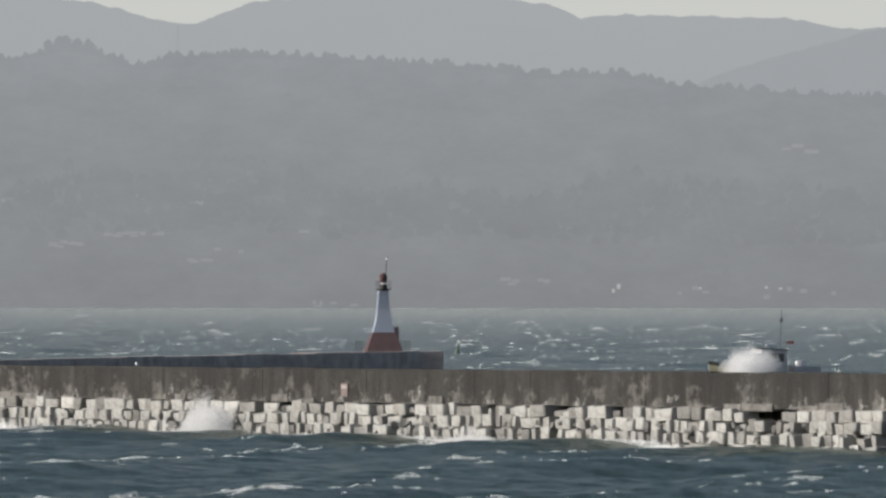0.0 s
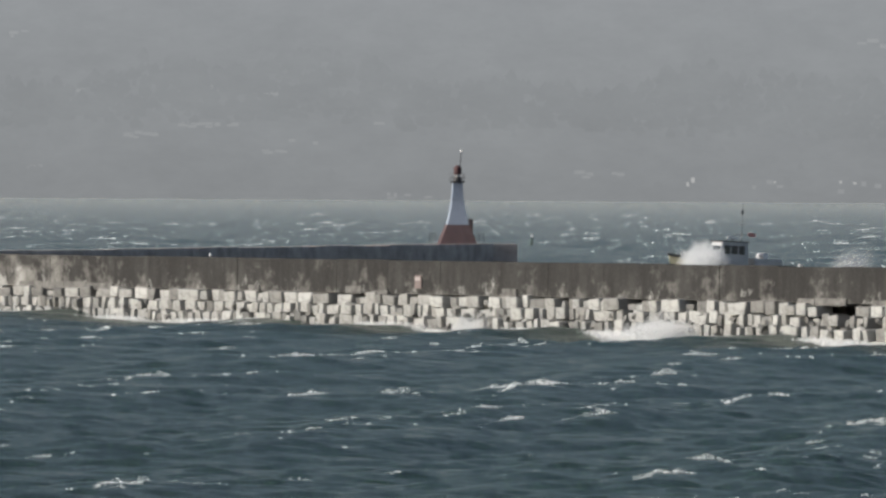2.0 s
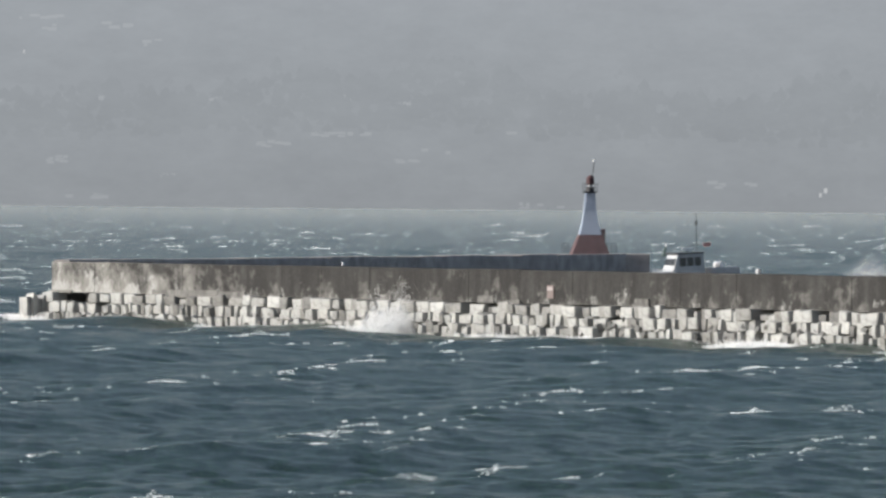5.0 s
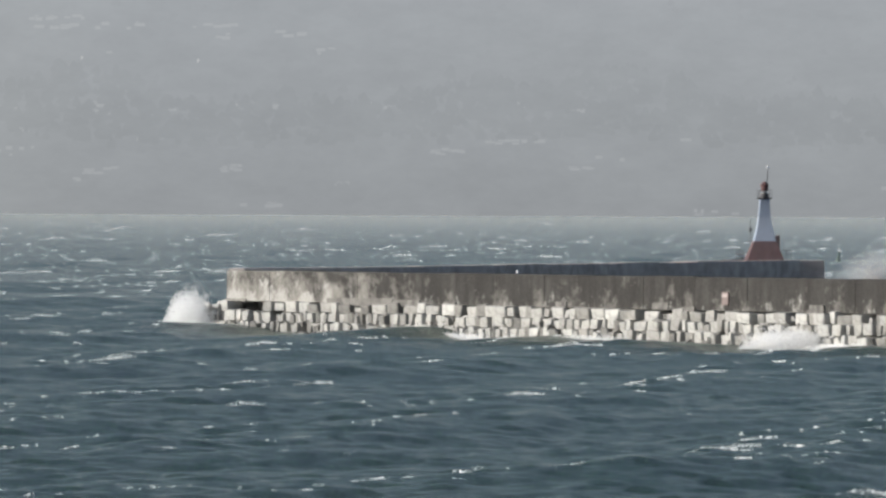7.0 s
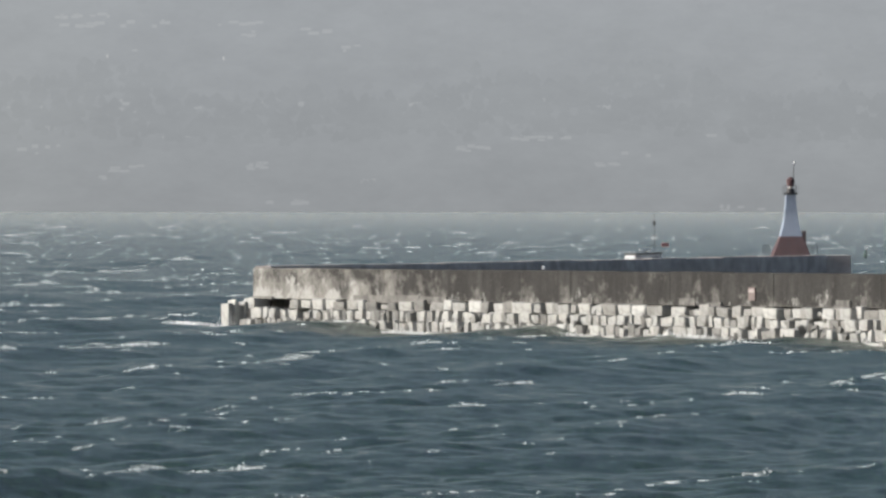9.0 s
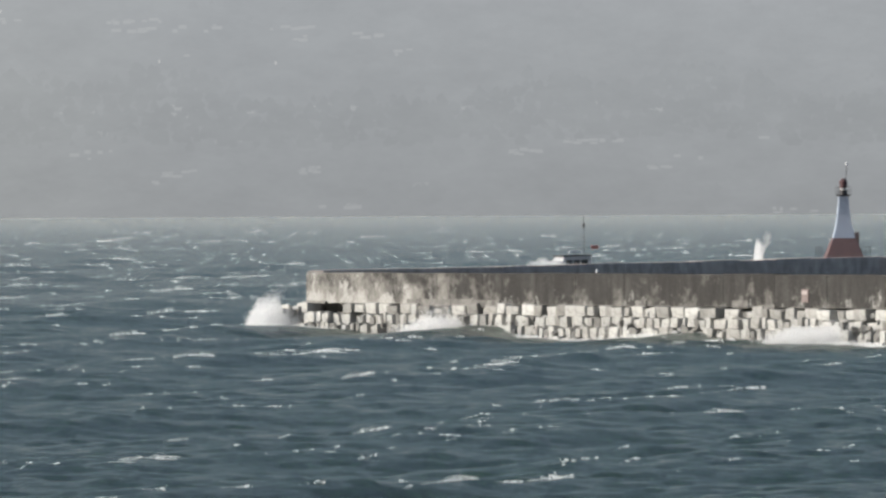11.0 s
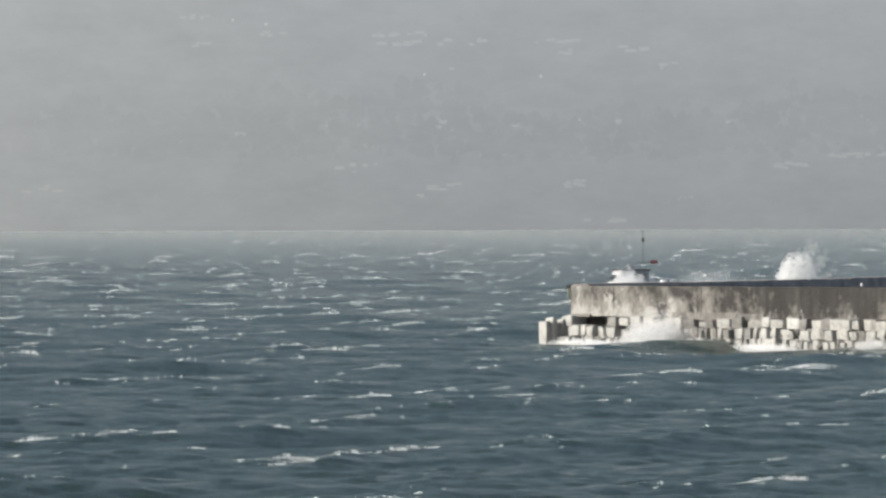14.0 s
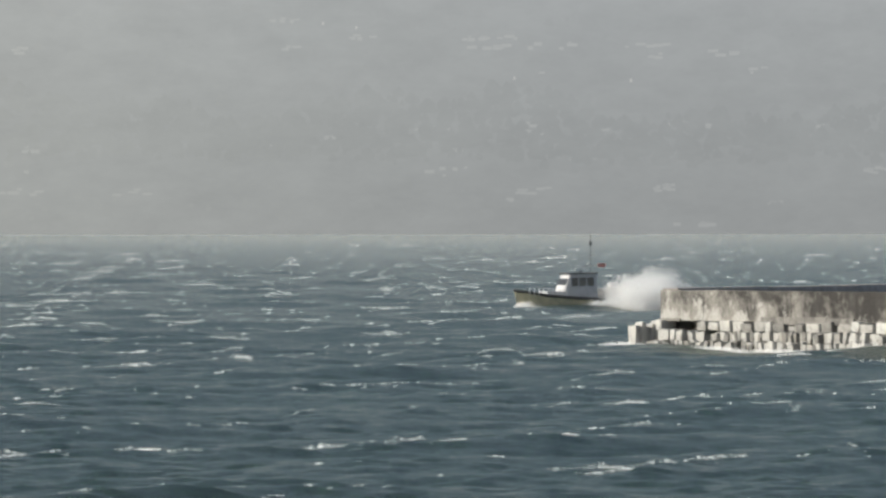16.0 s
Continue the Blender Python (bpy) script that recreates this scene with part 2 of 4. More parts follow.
def empty(name, m=Matrix()):
    ob = new(name)
    ob.matrix_basis = m
    return ob


# ---- the sea ----
WAVE_DIR = Vector((0.80, -0.60))       # the way the seas run: to the right and a little to the viewer
SEA_V = 6.0                            # metres a second
rng = np.random.default_rng(7)
_len = np.concatenate([rng.uniform(13, 26, 9), rng.uniform(6, 13, 12), rng.uniform(2.2, 6, 24), rng.uniform(0.8, 2.2, 44)])
_ang = math.atan2(WAVE_DIR.y, WAVE_DIR.x) + rng.normal(0, 1, len(_len)) * np.where(_len > 6, 0.42, np.where(_len > 2.2, 0.7, 0.95))
_amp = 0.0105 * _len * rng.uniform(0.6, 1.3, len(_len)) * np.where(_len > 13, 0.46, np.where(_len > 6, 0.22, np.where(_len > 2.2, 0.36, 0.68)))
_ph = rng.uniform(0, 6.283, len(_len))


def swell(x, y, coarse):
    """Height of the sea; waves shorter than the mesh can carry are left out."""
    if x.ndim == 1:
        L = _len[:, None]
        fade = np.clip((L - 2.2 * coarse) / (0.8 * L), 0, 1)
        s = np.sin((x * np.cos(_ang)[:, None] + y * np.sin(_ang)[:, None]) * 6.2832 / L + _ph[:, None])
        return (_amp[:, None] * fade * (s + 0.35 * s * s - 0.17)).sum(axis=0)
    h = np.zeros_like(x)
    for L, a, A, p in zip(_len, _ang, _amp, _ph):
        fade = np.clip((L - 2.2 * coarse[:, :1]) / (0.8 * L), 0, 1)
        on = np.flatnonzero(fade[:, 0] > 0)
        s = np.sin((x[on] * math.cos(a) + y[on] * math.sin(a)) * 6.2832 / L + p)
        h[on] += A * fade[on] * (s + 0.35 * s * s - 0.17)
    return h


def sea():
    ys = np.concatenate([np.linspace(-600, 205, 8), np.geomspace(215, 830, 760), np.geomspace(832, 4890, 420)])
    cols = 440
    u = np.linspace(0, 1, cols)
    left = np.minimum(-1600 * ys / F_PX, 0) - 62
    right = np.maximum(1520 * ys / F_PX, 0) + 62
    X = left[:, None] + (right - left)[:, None] * u[None, :]
    side = np.array([2600.0, 1200.0, 500.0, 200.0, 60.0])
    X = np.concatenate([X[:, :1] - side[None, :], X, X[:, -1:] + side[None, ::-1]], axis=1)
    Y = np.repeat(ys[:, None], X.shape[1], axis=1)
    gap = np.gradient(ys)[:, None] * np.ones_like(X)
    H = swell(X, Y, gap * 0.55)
    H[:, :5] = H[:, -5:] = 0
    crest = np.clip((H - 0.72) / 0.4, 0, 1)
    patch = np.sin(X * 0.21 + 1.3 * np.sin(Y * 0.017)) * np.sin(Y * 0.043 + X * 0.05) * 0.5 + 0.5
    # foam share grows with distance: unresolved caps, plus far haze painted in
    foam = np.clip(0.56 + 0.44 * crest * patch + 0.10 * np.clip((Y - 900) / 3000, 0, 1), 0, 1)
    r, c = X.shape
    me = bpy.data.meshes.new("water")
    co = np.stack([X, Y, H], axis=-1).astype(np.float32).reshape(-1)
    i = (np.arange(r - 1)[:, None] * c + np.arange(c - 1)[None, :]).reshape(-1)
    quads = np.stack([i, i + 1, i + c + 1, i + c], axis=1).astype(np.int32)
    me.vertices.add(r * c)
    me.vertices.foreach_set("co", co)
    me.loops.add(quads.size)
    me.loops.foreach_set("vertex_index", quads.reshape(-1))
    me.polygons.add(len(quads))
    me.polygons.foreach_set("loop_start", np.arange(0, quads.size, 4, dtype=np.int32))
    me.polygons.foreach_set("use_smooth", np.ones(len(quads), dtype=bool))
    me.update(calc_edges=True)
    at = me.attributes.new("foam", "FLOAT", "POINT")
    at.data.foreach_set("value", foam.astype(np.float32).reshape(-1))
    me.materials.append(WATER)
    ob = new("water", me)
    return tagged(ob, "dark teal storm sea with steep chop", "sea", kind="structure")


def whitecaps():
    """Breaking crests: ragged lines of foam flecks on the wave tops, with thin tails to windward, all carried by the running sea."""
    r = np.random.default_rng(21)
    X, Y, UP, W, H = [], [], [], [], []
    n = 0
    while n < 7000:
        v = 2 + 640 * r.random() ** 2.3
        D = EYE_Z * F_PX / (v + DIP)
        x = r.uniform(-1600 * D / F_PX - 60, 1520 * D / F_PX + 60)
        if D > 4700:
            continue
        k = (D / 480) ** (0.62 if D < 480 else 0.45)
        off = np.linspace(-5, 5, 15) * k
        hs = swell(x + off * WAVE_DIR.x, D + off * WAVE_DIR.y, np.full(15, 0.0025 * D))
        j = int(np.argmax(hs))
        if hs[j] < 0.16 or (D < 520 and r.random() < 0.3):
            n += D < 520
            continue
        n += 1
        size = r.random()
        big = size > 0.94
        L = (0.22 + 1.1 * size ** 2.2) * k * (1.7 if big else 1.0)
        hb = (0.035 + 0.10 * size ** 2) * k ** 0.9 * (2.6 if big else 1.0)
        x0, y0 = x + off[j] * WAVE_DIR.x, D + off[j] * WAVE_DIR.y
        slant = r.normal(1.6, 1.2)
        m = int(10 + 34 * size ** 2 + (120 if big else 0))
        # lumps along the crest, the tallest towards its leading end
        lumps = np.convolve(r.random(11) ** 1.6, (0.2, 0.6, 0.2), "same") * 1.5
        q = r.beta(1.3, 1.1, m)
        lump = np.interp(q, np.linspace(0, 1, 11), lumps) * np.clip(3.2 * q * (1 - q) + 0.12, 0, 1)
        tail = r.random(m) < 0.25
        q = np.where(tail, q - r.random(m) * 0.9, q)
        lump = np.where(tail, 0.15 * lump, lump)
        px = x0 + (q - 0.5) * L + r.normal(0, 0.03, m) * k
        py = y0 + (q - 0.5) * L * slant + r.normal(0, 0.22, m) * k
        up = r.random(m) ** 1.3
        X.append(px), Y.append(py), UP.append(up * lump * hb + 0.01 * k)
        W.append(r.uniform(0.02, 0.065, m) * (0.8 if big else 1.0) * k * np.where(tail, 1.1, 1.0) * (0.6 + 0.3 * size))
        H.append(r.uniform(0.010, 0.026, m) * k * (0.5 + 0.8 * lump) * np.where(tail, 0.7, 1.0))
    X, Y, UP, W, H = (np.concatenate(a) for a in (X, Y, UP, W, H))
    Z = np.concatenate([swell(X[i:i + 8000], Y[i:i + 8000], 0.002 * Y[i:i + 8000]) for i in range(0, len(X), 8000)]) + UP
    nm = np.array([-0.55, -0.5, 0.65]) + r.normal(0, 0.16, (len(X), 3))
    nm /= np.linalg.norm(nm, axis=1)[:, None]
    e1 = np.cross(nm, np.array([0.0, 0.0, 1.0]) + r.normal(0, 0.12, (len(X), 3)))
    e1 /= np.linalg.norm(e1, axis=1)[:, None]
    e2 = np.cross(e1, nm)
    c = np.stack([X, Y, Z], axis=1)
    V = np.stack([c + e1 * (W * p)[:, None] + e2 * (H * q)[:, None] for p, q in ((-1.2, 0.1), (-0.3, -1), (1.2, -0.2), (0.2, 1))], axis=1).reshape(-1, 3)
    ob = new("whitecaps", mesh_of("whitecaps", V, np.arange(len(V)).reshape(-1, 4).tolist(), FOAM))
    return tagged(ob, "white breaking crests scattered over the rough sea", "foam", kind="stuff")


SEA, CAPS = sea(), whitecaps()


# ---- distance: hills, woods, houses, sky ----
def ridge_near(x):
    """Skyline of the wooded hill, metres, along x at the far shore."""
    xs = [-620, -500, -430, -360, -300, -230, -150, -60, -35, -2, 14, 42, 62, 95, 145, 190, 240, 280, 320, 355, 390, 430, 520]
    zs = [150, 151, 152, 151, 147, 142, 139, 143, 143, 150, 150, 140, 145, 147, 145, 142, 140, 135, 136, 129, 127, 124, 121]
    return np.interp(x, xs, zs)


def ridge_far(x):
    xs = [-620, -450, -300, -150, -36, 15, 34, 53, 73, 78, 90, 99, 112, 198, 277, 292, 303, 330, 362, 425, 445, 464, 483, 540]
    zs = [158, 162, 168, 174, 184, 179, 174, 169, 166, 166, 171, 174, 179, 187, 179, 175, 170, 172, 171, 170, 166, 163, 165, 168]
    return np.interp(x, xs, zs)


def ridge_mid(x):
    return np.interp(x, [-620, 330, 376, 400, 422, 455, 483, 540], [90, 105, 134, 142, 148, 158, 164, 170])


def hill(name, y0, y1, top, mat, rough, label, seed, cols=260, rws=40):
    r = np.random.default_rng(seed)
    x = np.linspace(-640, 540, cols)
    verts, faces = [], []
    prof = top(x) + rough * np.convolve(r.normal(0, 1, cols + 8), np.ones(5) / 5, "same")[4:-4]
    for j in range(rws + 1):
        f = j / rws
        z = -3 + (prof + 3) * f
        y = y0 + (y1 - y0) * f + 4 * np.sin(x * 0.05 + 9 * f) * (1 - f)
        verts += list(zip(x, y, z))
    for j in range(rws):
        for i in range(cols - 1):
            p = j * cols + i
            faces.append((p, p + 1, p + cols + 1, p + cols))
    ob = new(name, mesh_of(name, verts, faces, mat, True))
    return tagged(ob, label, "hill", kind="structure")


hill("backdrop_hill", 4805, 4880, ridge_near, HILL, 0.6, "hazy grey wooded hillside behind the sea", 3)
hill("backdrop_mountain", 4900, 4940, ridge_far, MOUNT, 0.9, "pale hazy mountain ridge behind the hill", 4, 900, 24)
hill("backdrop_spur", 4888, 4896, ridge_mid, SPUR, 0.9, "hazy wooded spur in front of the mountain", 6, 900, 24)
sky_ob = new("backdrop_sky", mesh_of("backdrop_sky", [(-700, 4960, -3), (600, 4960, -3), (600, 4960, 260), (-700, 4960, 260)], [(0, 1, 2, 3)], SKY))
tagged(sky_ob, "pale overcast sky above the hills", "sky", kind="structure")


def haze_sheet(y, top, most, deep=14.0):
    """A low see-through sheet added to imitate haze, its foot in the water."""
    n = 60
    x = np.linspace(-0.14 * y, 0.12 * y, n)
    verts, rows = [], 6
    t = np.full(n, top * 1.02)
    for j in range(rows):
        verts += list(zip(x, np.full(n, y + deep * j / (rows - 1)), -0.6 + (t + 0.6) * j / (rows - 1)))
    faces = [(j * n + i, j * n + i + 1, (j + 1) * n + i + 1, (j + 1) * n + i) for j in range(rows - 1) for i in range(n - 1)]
    tagged(new("backdrop_haze_sheet", mesh_of("backdrop_haze_sheet", verts, faces, haze_sheet_mat("haze_sheet", top, most))), "thin pale see-through sheet imitating haze over the water", "mist", kind="structure")


# each haze sheet ends on the camera's line of sight to the far shore
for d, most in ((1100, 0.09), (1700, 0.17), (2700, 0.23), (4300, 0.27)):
    haze_sheet(d, EYE_Z - DIP / F_PX * (d + 14), most)
# nearer sheet, added to lift the outer arm and lighthouse with haze
haze_sheet(692, EYE_Z - DIP / F_PX * 700, 0.07, 8.0)


def far_woods():
    """Uneven conifers and round crowns along the skyline and in belts on the slope."""
    r = random.Random(5)
    verts, faces = [], []

    def crown(x, y, z, w, h, pointed):
        b, k = len(verts), 6
        levels = ((0.0, 0.75), (0.35, 1.0), (0.7, 0.62 if not pointed else 0.42), (0.93, 0.3 if not pointed else 0.12))
        for f, ww in levels:
            for i in range(k):
                a = i * 6.283 / k + r.random()
                q = w * ww * r.uniform(0.65, 1.2)
                verts.append((x + q * math.cos(a), y + q * math.sin(a), z + h * f * r.uniform(0.95, 1.05)))
        verts.append((x, y, z + h))
        for lv in range(3):
            for i in range(k):
                p, q = b + lv * k + i, b + lv * k + (i + 1) % k
                faces.append((p, q, q + k, p + k))
        for i in range(k):
            faces.append((b + 3 * k + i, b + 3 * k + (i + 1) % k, b + 4 * k))

    for i in range(1500):
        x = r.uniform(-630, 530)
        big = r.random() ** 2.2 * (1.7 if abs(x - 5) < 14 else 1)
        h = 1.6 + 5.0 * big
        crown(x, 4876, float(ridge_near(np.array(x))) - 2.5, h * r.uniform(0.3, 0.75), h, r.random() < 0.3)
    for i in range(500):
        x, f = r.uniform(-630, 530), r.choice((0.1, 0.28, 0.30, 0.47, 0.5, 0.55, 0.84, r.random(), r.random())) + r.gauss(0, 0.02)
        f = min(max(f, 0.03), 0.97)
        z = float(ridge_near(np.array(x))) * f
        h = r.uniform(2, 5)
        crown(x, 4803 + 75 * f, z - 1, h * r.uniform(0.4, 0.9), h, r.random() < 0.4)
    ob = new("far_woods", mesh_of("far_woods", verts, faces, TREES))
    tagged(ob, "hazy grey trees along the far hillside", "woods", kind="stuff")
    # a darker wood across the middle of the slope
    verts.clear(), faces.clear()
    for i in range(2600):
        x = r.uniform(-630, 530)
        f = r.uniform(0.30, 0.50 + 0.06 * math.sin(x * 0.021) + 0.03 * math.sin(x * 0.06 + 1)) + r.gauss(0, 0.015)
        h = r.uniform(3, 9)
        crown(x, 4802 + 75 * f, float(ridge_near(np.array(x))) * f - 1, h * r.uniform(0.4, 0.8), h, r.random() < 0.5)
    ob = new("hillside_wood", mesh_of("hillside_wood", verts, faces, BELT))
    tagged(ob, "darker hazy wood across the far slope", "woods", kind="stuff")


far_woods()


def far_house(x, v, w, h, mat, label):
    """A small gabled house on the far hillside; v is its bearing above the shoreline."""
    z = v / F_PX * 4830 - h / 2
    f = (z + 3) / (float(ridge_near(np.array(x))) + 3)
    y = 4805 + 75 * f + 4 * math.sin(x * 0.05 + 9 * f) * (1 - f) - 0.6
    hs = empty("far_house", pose(x, y, z))
    part("wall", box(-w / 2, w / 2, -1, 2, -h * 0.8, h * 0.62), mat, hs)
    bm = bmesh.new()
    a = [bm.verts.new(c) for c in ((-w * 0.55, -1.3, h * 0.6), (w * 0.55, -1.3, h * 0.6), (w * 0.55, 2.3, h * 0.6), (-w * 0.55, 2.3, h * 0.6),
                                   (-w * 0.5, 0.5, h), (w * 0.5, 0.5, h))]
    for q in ((0, 1, 5, 4), (2, 3, 4, 5), (1, 2, 5), (3, 0, 4), (3, 2, 1, 0)):
        bm.faces.new([a[i] for i in q])
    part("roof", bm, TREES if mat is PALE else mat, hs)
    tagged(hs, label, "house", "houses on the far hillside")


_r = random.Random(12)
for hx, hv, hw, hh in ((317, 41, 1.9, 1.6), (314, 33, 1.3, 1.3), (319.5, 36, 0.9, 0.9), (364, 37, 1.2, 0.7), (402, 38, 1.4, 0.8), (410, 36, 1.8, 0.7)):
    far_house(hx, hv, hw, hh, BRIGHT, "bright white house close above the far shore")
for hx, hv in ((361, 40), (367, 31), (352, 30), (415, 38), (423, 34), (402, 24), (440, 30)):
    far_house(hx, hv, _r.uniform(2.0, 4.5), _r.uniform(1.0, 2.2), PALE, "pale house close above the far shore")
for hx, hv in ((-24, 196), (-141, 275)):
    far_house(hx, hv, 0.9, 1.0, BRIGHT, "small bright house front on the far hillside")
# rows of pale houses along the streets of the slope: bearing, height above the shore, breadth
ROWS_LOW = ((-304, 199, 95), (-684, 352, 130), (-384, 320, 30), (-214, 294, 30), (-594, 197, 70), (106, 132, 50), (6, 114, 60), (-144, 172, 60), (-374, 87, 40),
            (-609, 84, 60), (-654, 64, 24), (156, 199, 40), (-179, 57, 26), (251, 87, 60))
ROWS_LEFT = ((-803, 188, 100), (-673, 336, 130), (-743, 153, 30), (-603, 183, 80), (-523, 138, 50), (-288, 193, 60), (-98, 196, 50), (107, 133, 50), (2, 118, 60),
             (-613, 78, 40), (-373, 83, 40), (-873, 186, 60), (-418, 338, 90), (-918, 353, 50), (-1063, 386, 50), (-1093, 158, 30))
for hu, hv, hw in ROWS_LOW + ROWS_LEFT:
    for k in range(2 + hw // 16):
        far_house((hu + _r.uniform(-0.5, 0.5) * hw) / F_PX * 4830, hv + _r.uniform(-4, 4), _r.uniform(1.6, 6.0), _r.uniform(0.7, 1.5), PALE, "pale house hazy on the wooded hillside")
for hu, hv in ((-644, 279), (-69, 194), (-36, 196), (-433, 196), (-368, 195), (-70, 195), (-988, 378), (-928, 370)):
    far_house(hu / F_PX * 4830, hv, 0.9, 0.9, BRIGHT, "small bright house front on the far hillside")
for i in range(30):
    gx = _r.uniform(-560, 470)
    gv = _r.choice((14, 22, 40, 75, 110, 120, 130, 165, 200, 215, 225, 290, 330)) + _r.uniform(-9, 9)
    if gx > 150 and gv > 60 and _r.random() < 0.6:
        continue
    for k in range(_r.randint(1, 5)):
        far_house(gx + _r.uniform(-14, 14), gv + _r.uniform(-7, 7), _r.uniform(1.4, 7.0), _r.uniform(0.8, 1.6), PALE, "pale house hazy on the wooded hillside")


def radio_mast():
    """A slender lattice mast on the far skyline."""
    rm = empty("radio_mast", pose(66.8, 4877, 146))
    for dx in (-0.8, 0.8):
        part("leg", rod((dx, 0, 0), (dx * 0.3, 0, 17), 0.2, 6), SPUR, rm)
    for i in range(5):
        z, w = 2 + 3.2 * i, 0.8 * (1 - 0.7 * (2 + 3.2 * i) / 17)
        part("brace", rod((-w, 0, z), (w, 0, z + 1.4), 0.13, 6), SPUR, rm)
    tagged(rm, "faint grey lattice radio mast on the wooded skyline", "mast")


radio_mast()


# ---- breakwater ----
TOP = 4.6
ELBOW, NEAR_R = Vector((-17.4, 681.0)), Vector((60.0, 538.2))       # seaward top edge of the near arm
FAR_S, FAR_E = Vector((-16.2, 690.0)), Vector((34.6, 818.0))        # visible top edge of the outer arm
AX = (NEAR_R - ELBOW).normalized()                                   # along the near arm, from the corner to the land
OUT = Vector((AX.y, -AX.x))                                          # to the sea
if OUT.x > 0:
    OUT = -OUT
# local frame of the near arm: x along, -y seaward, z up
ARM = Matrix(((AX.x, -OUT.x, 0, ELBOW.x), (AX.y, -OUT.y, 0, ELBOW.y), (0, 0, 1, 0), (0, 0, 0, 1))) @ pose(0, 0, 0, 0, -0.19, 0)
ARM_LEN = 150.0
WALL_Z = 2.15


def along(u):
    """Distance along the near arm at which the bearing u meets its face."""
    k = u / F_PX
    return (k * ELBOW.y - ELBOW.x) / (AX.x - k * AX.y)


def near_arm():
    arm = empty("breakwater", ARM)
    tagged(arm, "stained concrete sea wall on courses of pale granite blocks", "breakwater", kind="structure")
    rr = random.Random(31)
    n = 20
    step = ARM_LEN / n
    for i in range(n):
        a, b = i * step + 0.006, (i + 1) * step - 0.006
        lift = rr.uniform(-0.03, 0.03)
        bm = box(a, b, rr.uniform(-0.02, 0.02), 1.2, WALL_Z, TOP + lift, 0.02)
        part("panel", bm, CONCRETE, arm)
    part("deck", box(1.0, ARM_LEN + 60, 2.9, 9.0, -3, TOP - 0.9), CONCRETE, arm)
    part("plinth", box(0, ARM_LEN, 2.3, 2.9, -3, WALL_Z), CONCRETE, arm)
    part("wall_foot", box(0.2, ARM_LEN, 1.2, 2.9, WALL_Z, TOP - 0.9), CONCRETE, arm)
    part("coping", box(0.3, ARM_LEN, 1.2, 1.5, TOP - 0.9, TOP - 0.05), CONCRETE, arm)
    # end face at the corner
    part("panel", box(-0.02, 1.0, 1.22, 9.0, WALL_Z, TOP - 0.05, 0.05), CONCRETE, arm)
    part("plinth", box(0.15, 1.0, 1.22, 9.0, -3, WALL_Z), CONCRETE, arm)
    # narrow ledge of rough concrete under the wall, broken here and there
    x = 0.0
    while x < ARM_LEN:
        w = rr.uniform(1.6, 4.5)
        if rr.random() < (0.6 if 14 < x < 30 else 0.22):
            part("ledge", box(x, min(x + w, ARM_LEN) - 0.03, -0.08 - 0.12 * rr.random(), 0.8, WALL_Z - 0.25 * rr.random(), WALL_Z + 0.15 + 0.42 * rr.random(), 0.04), PALE_CONCRETE, arm)
        x += w
    return arm


BREAKWATER = near_arm()


def rough_block(seed):
    """A quarried block, one metre each way, with uneven corners and chipped edges."""
    rr = random.Random(seed)
    bm = bmesh.new()
    bmesh.ops.create_cube(bm, size=1)
    for v in bm.verts:
        v.co += Vector([rr.uniform(-0.055, 0.055) for _ in range(3)])
    bmesh.ops.bevel(bm, geom=list(bm.edges), offset=0.045, segments=1, affect="EDGES")
    me = bpy.data.meshes.new("block")
    bm.to_mesh(me)
    bm.free()
    me.materials.append(GRANITE)
    return me


BLOCKS = [rough_block(s) for s in range(14)]


def block(arm, x, y, z, w, d, h, rr, lean=3.0):
    ob = new("block", rr.choice(BLOCKS))
    ob.parent = arm
    ob.matrix_basis = pose(x, y, z, rr.gauss(0, lean), rr.gauss(0, lean * 0.9), rr.gauss(0, lean * 1.3)) @ Matrix.Diagonal((w, d, h, 1))
    return ob


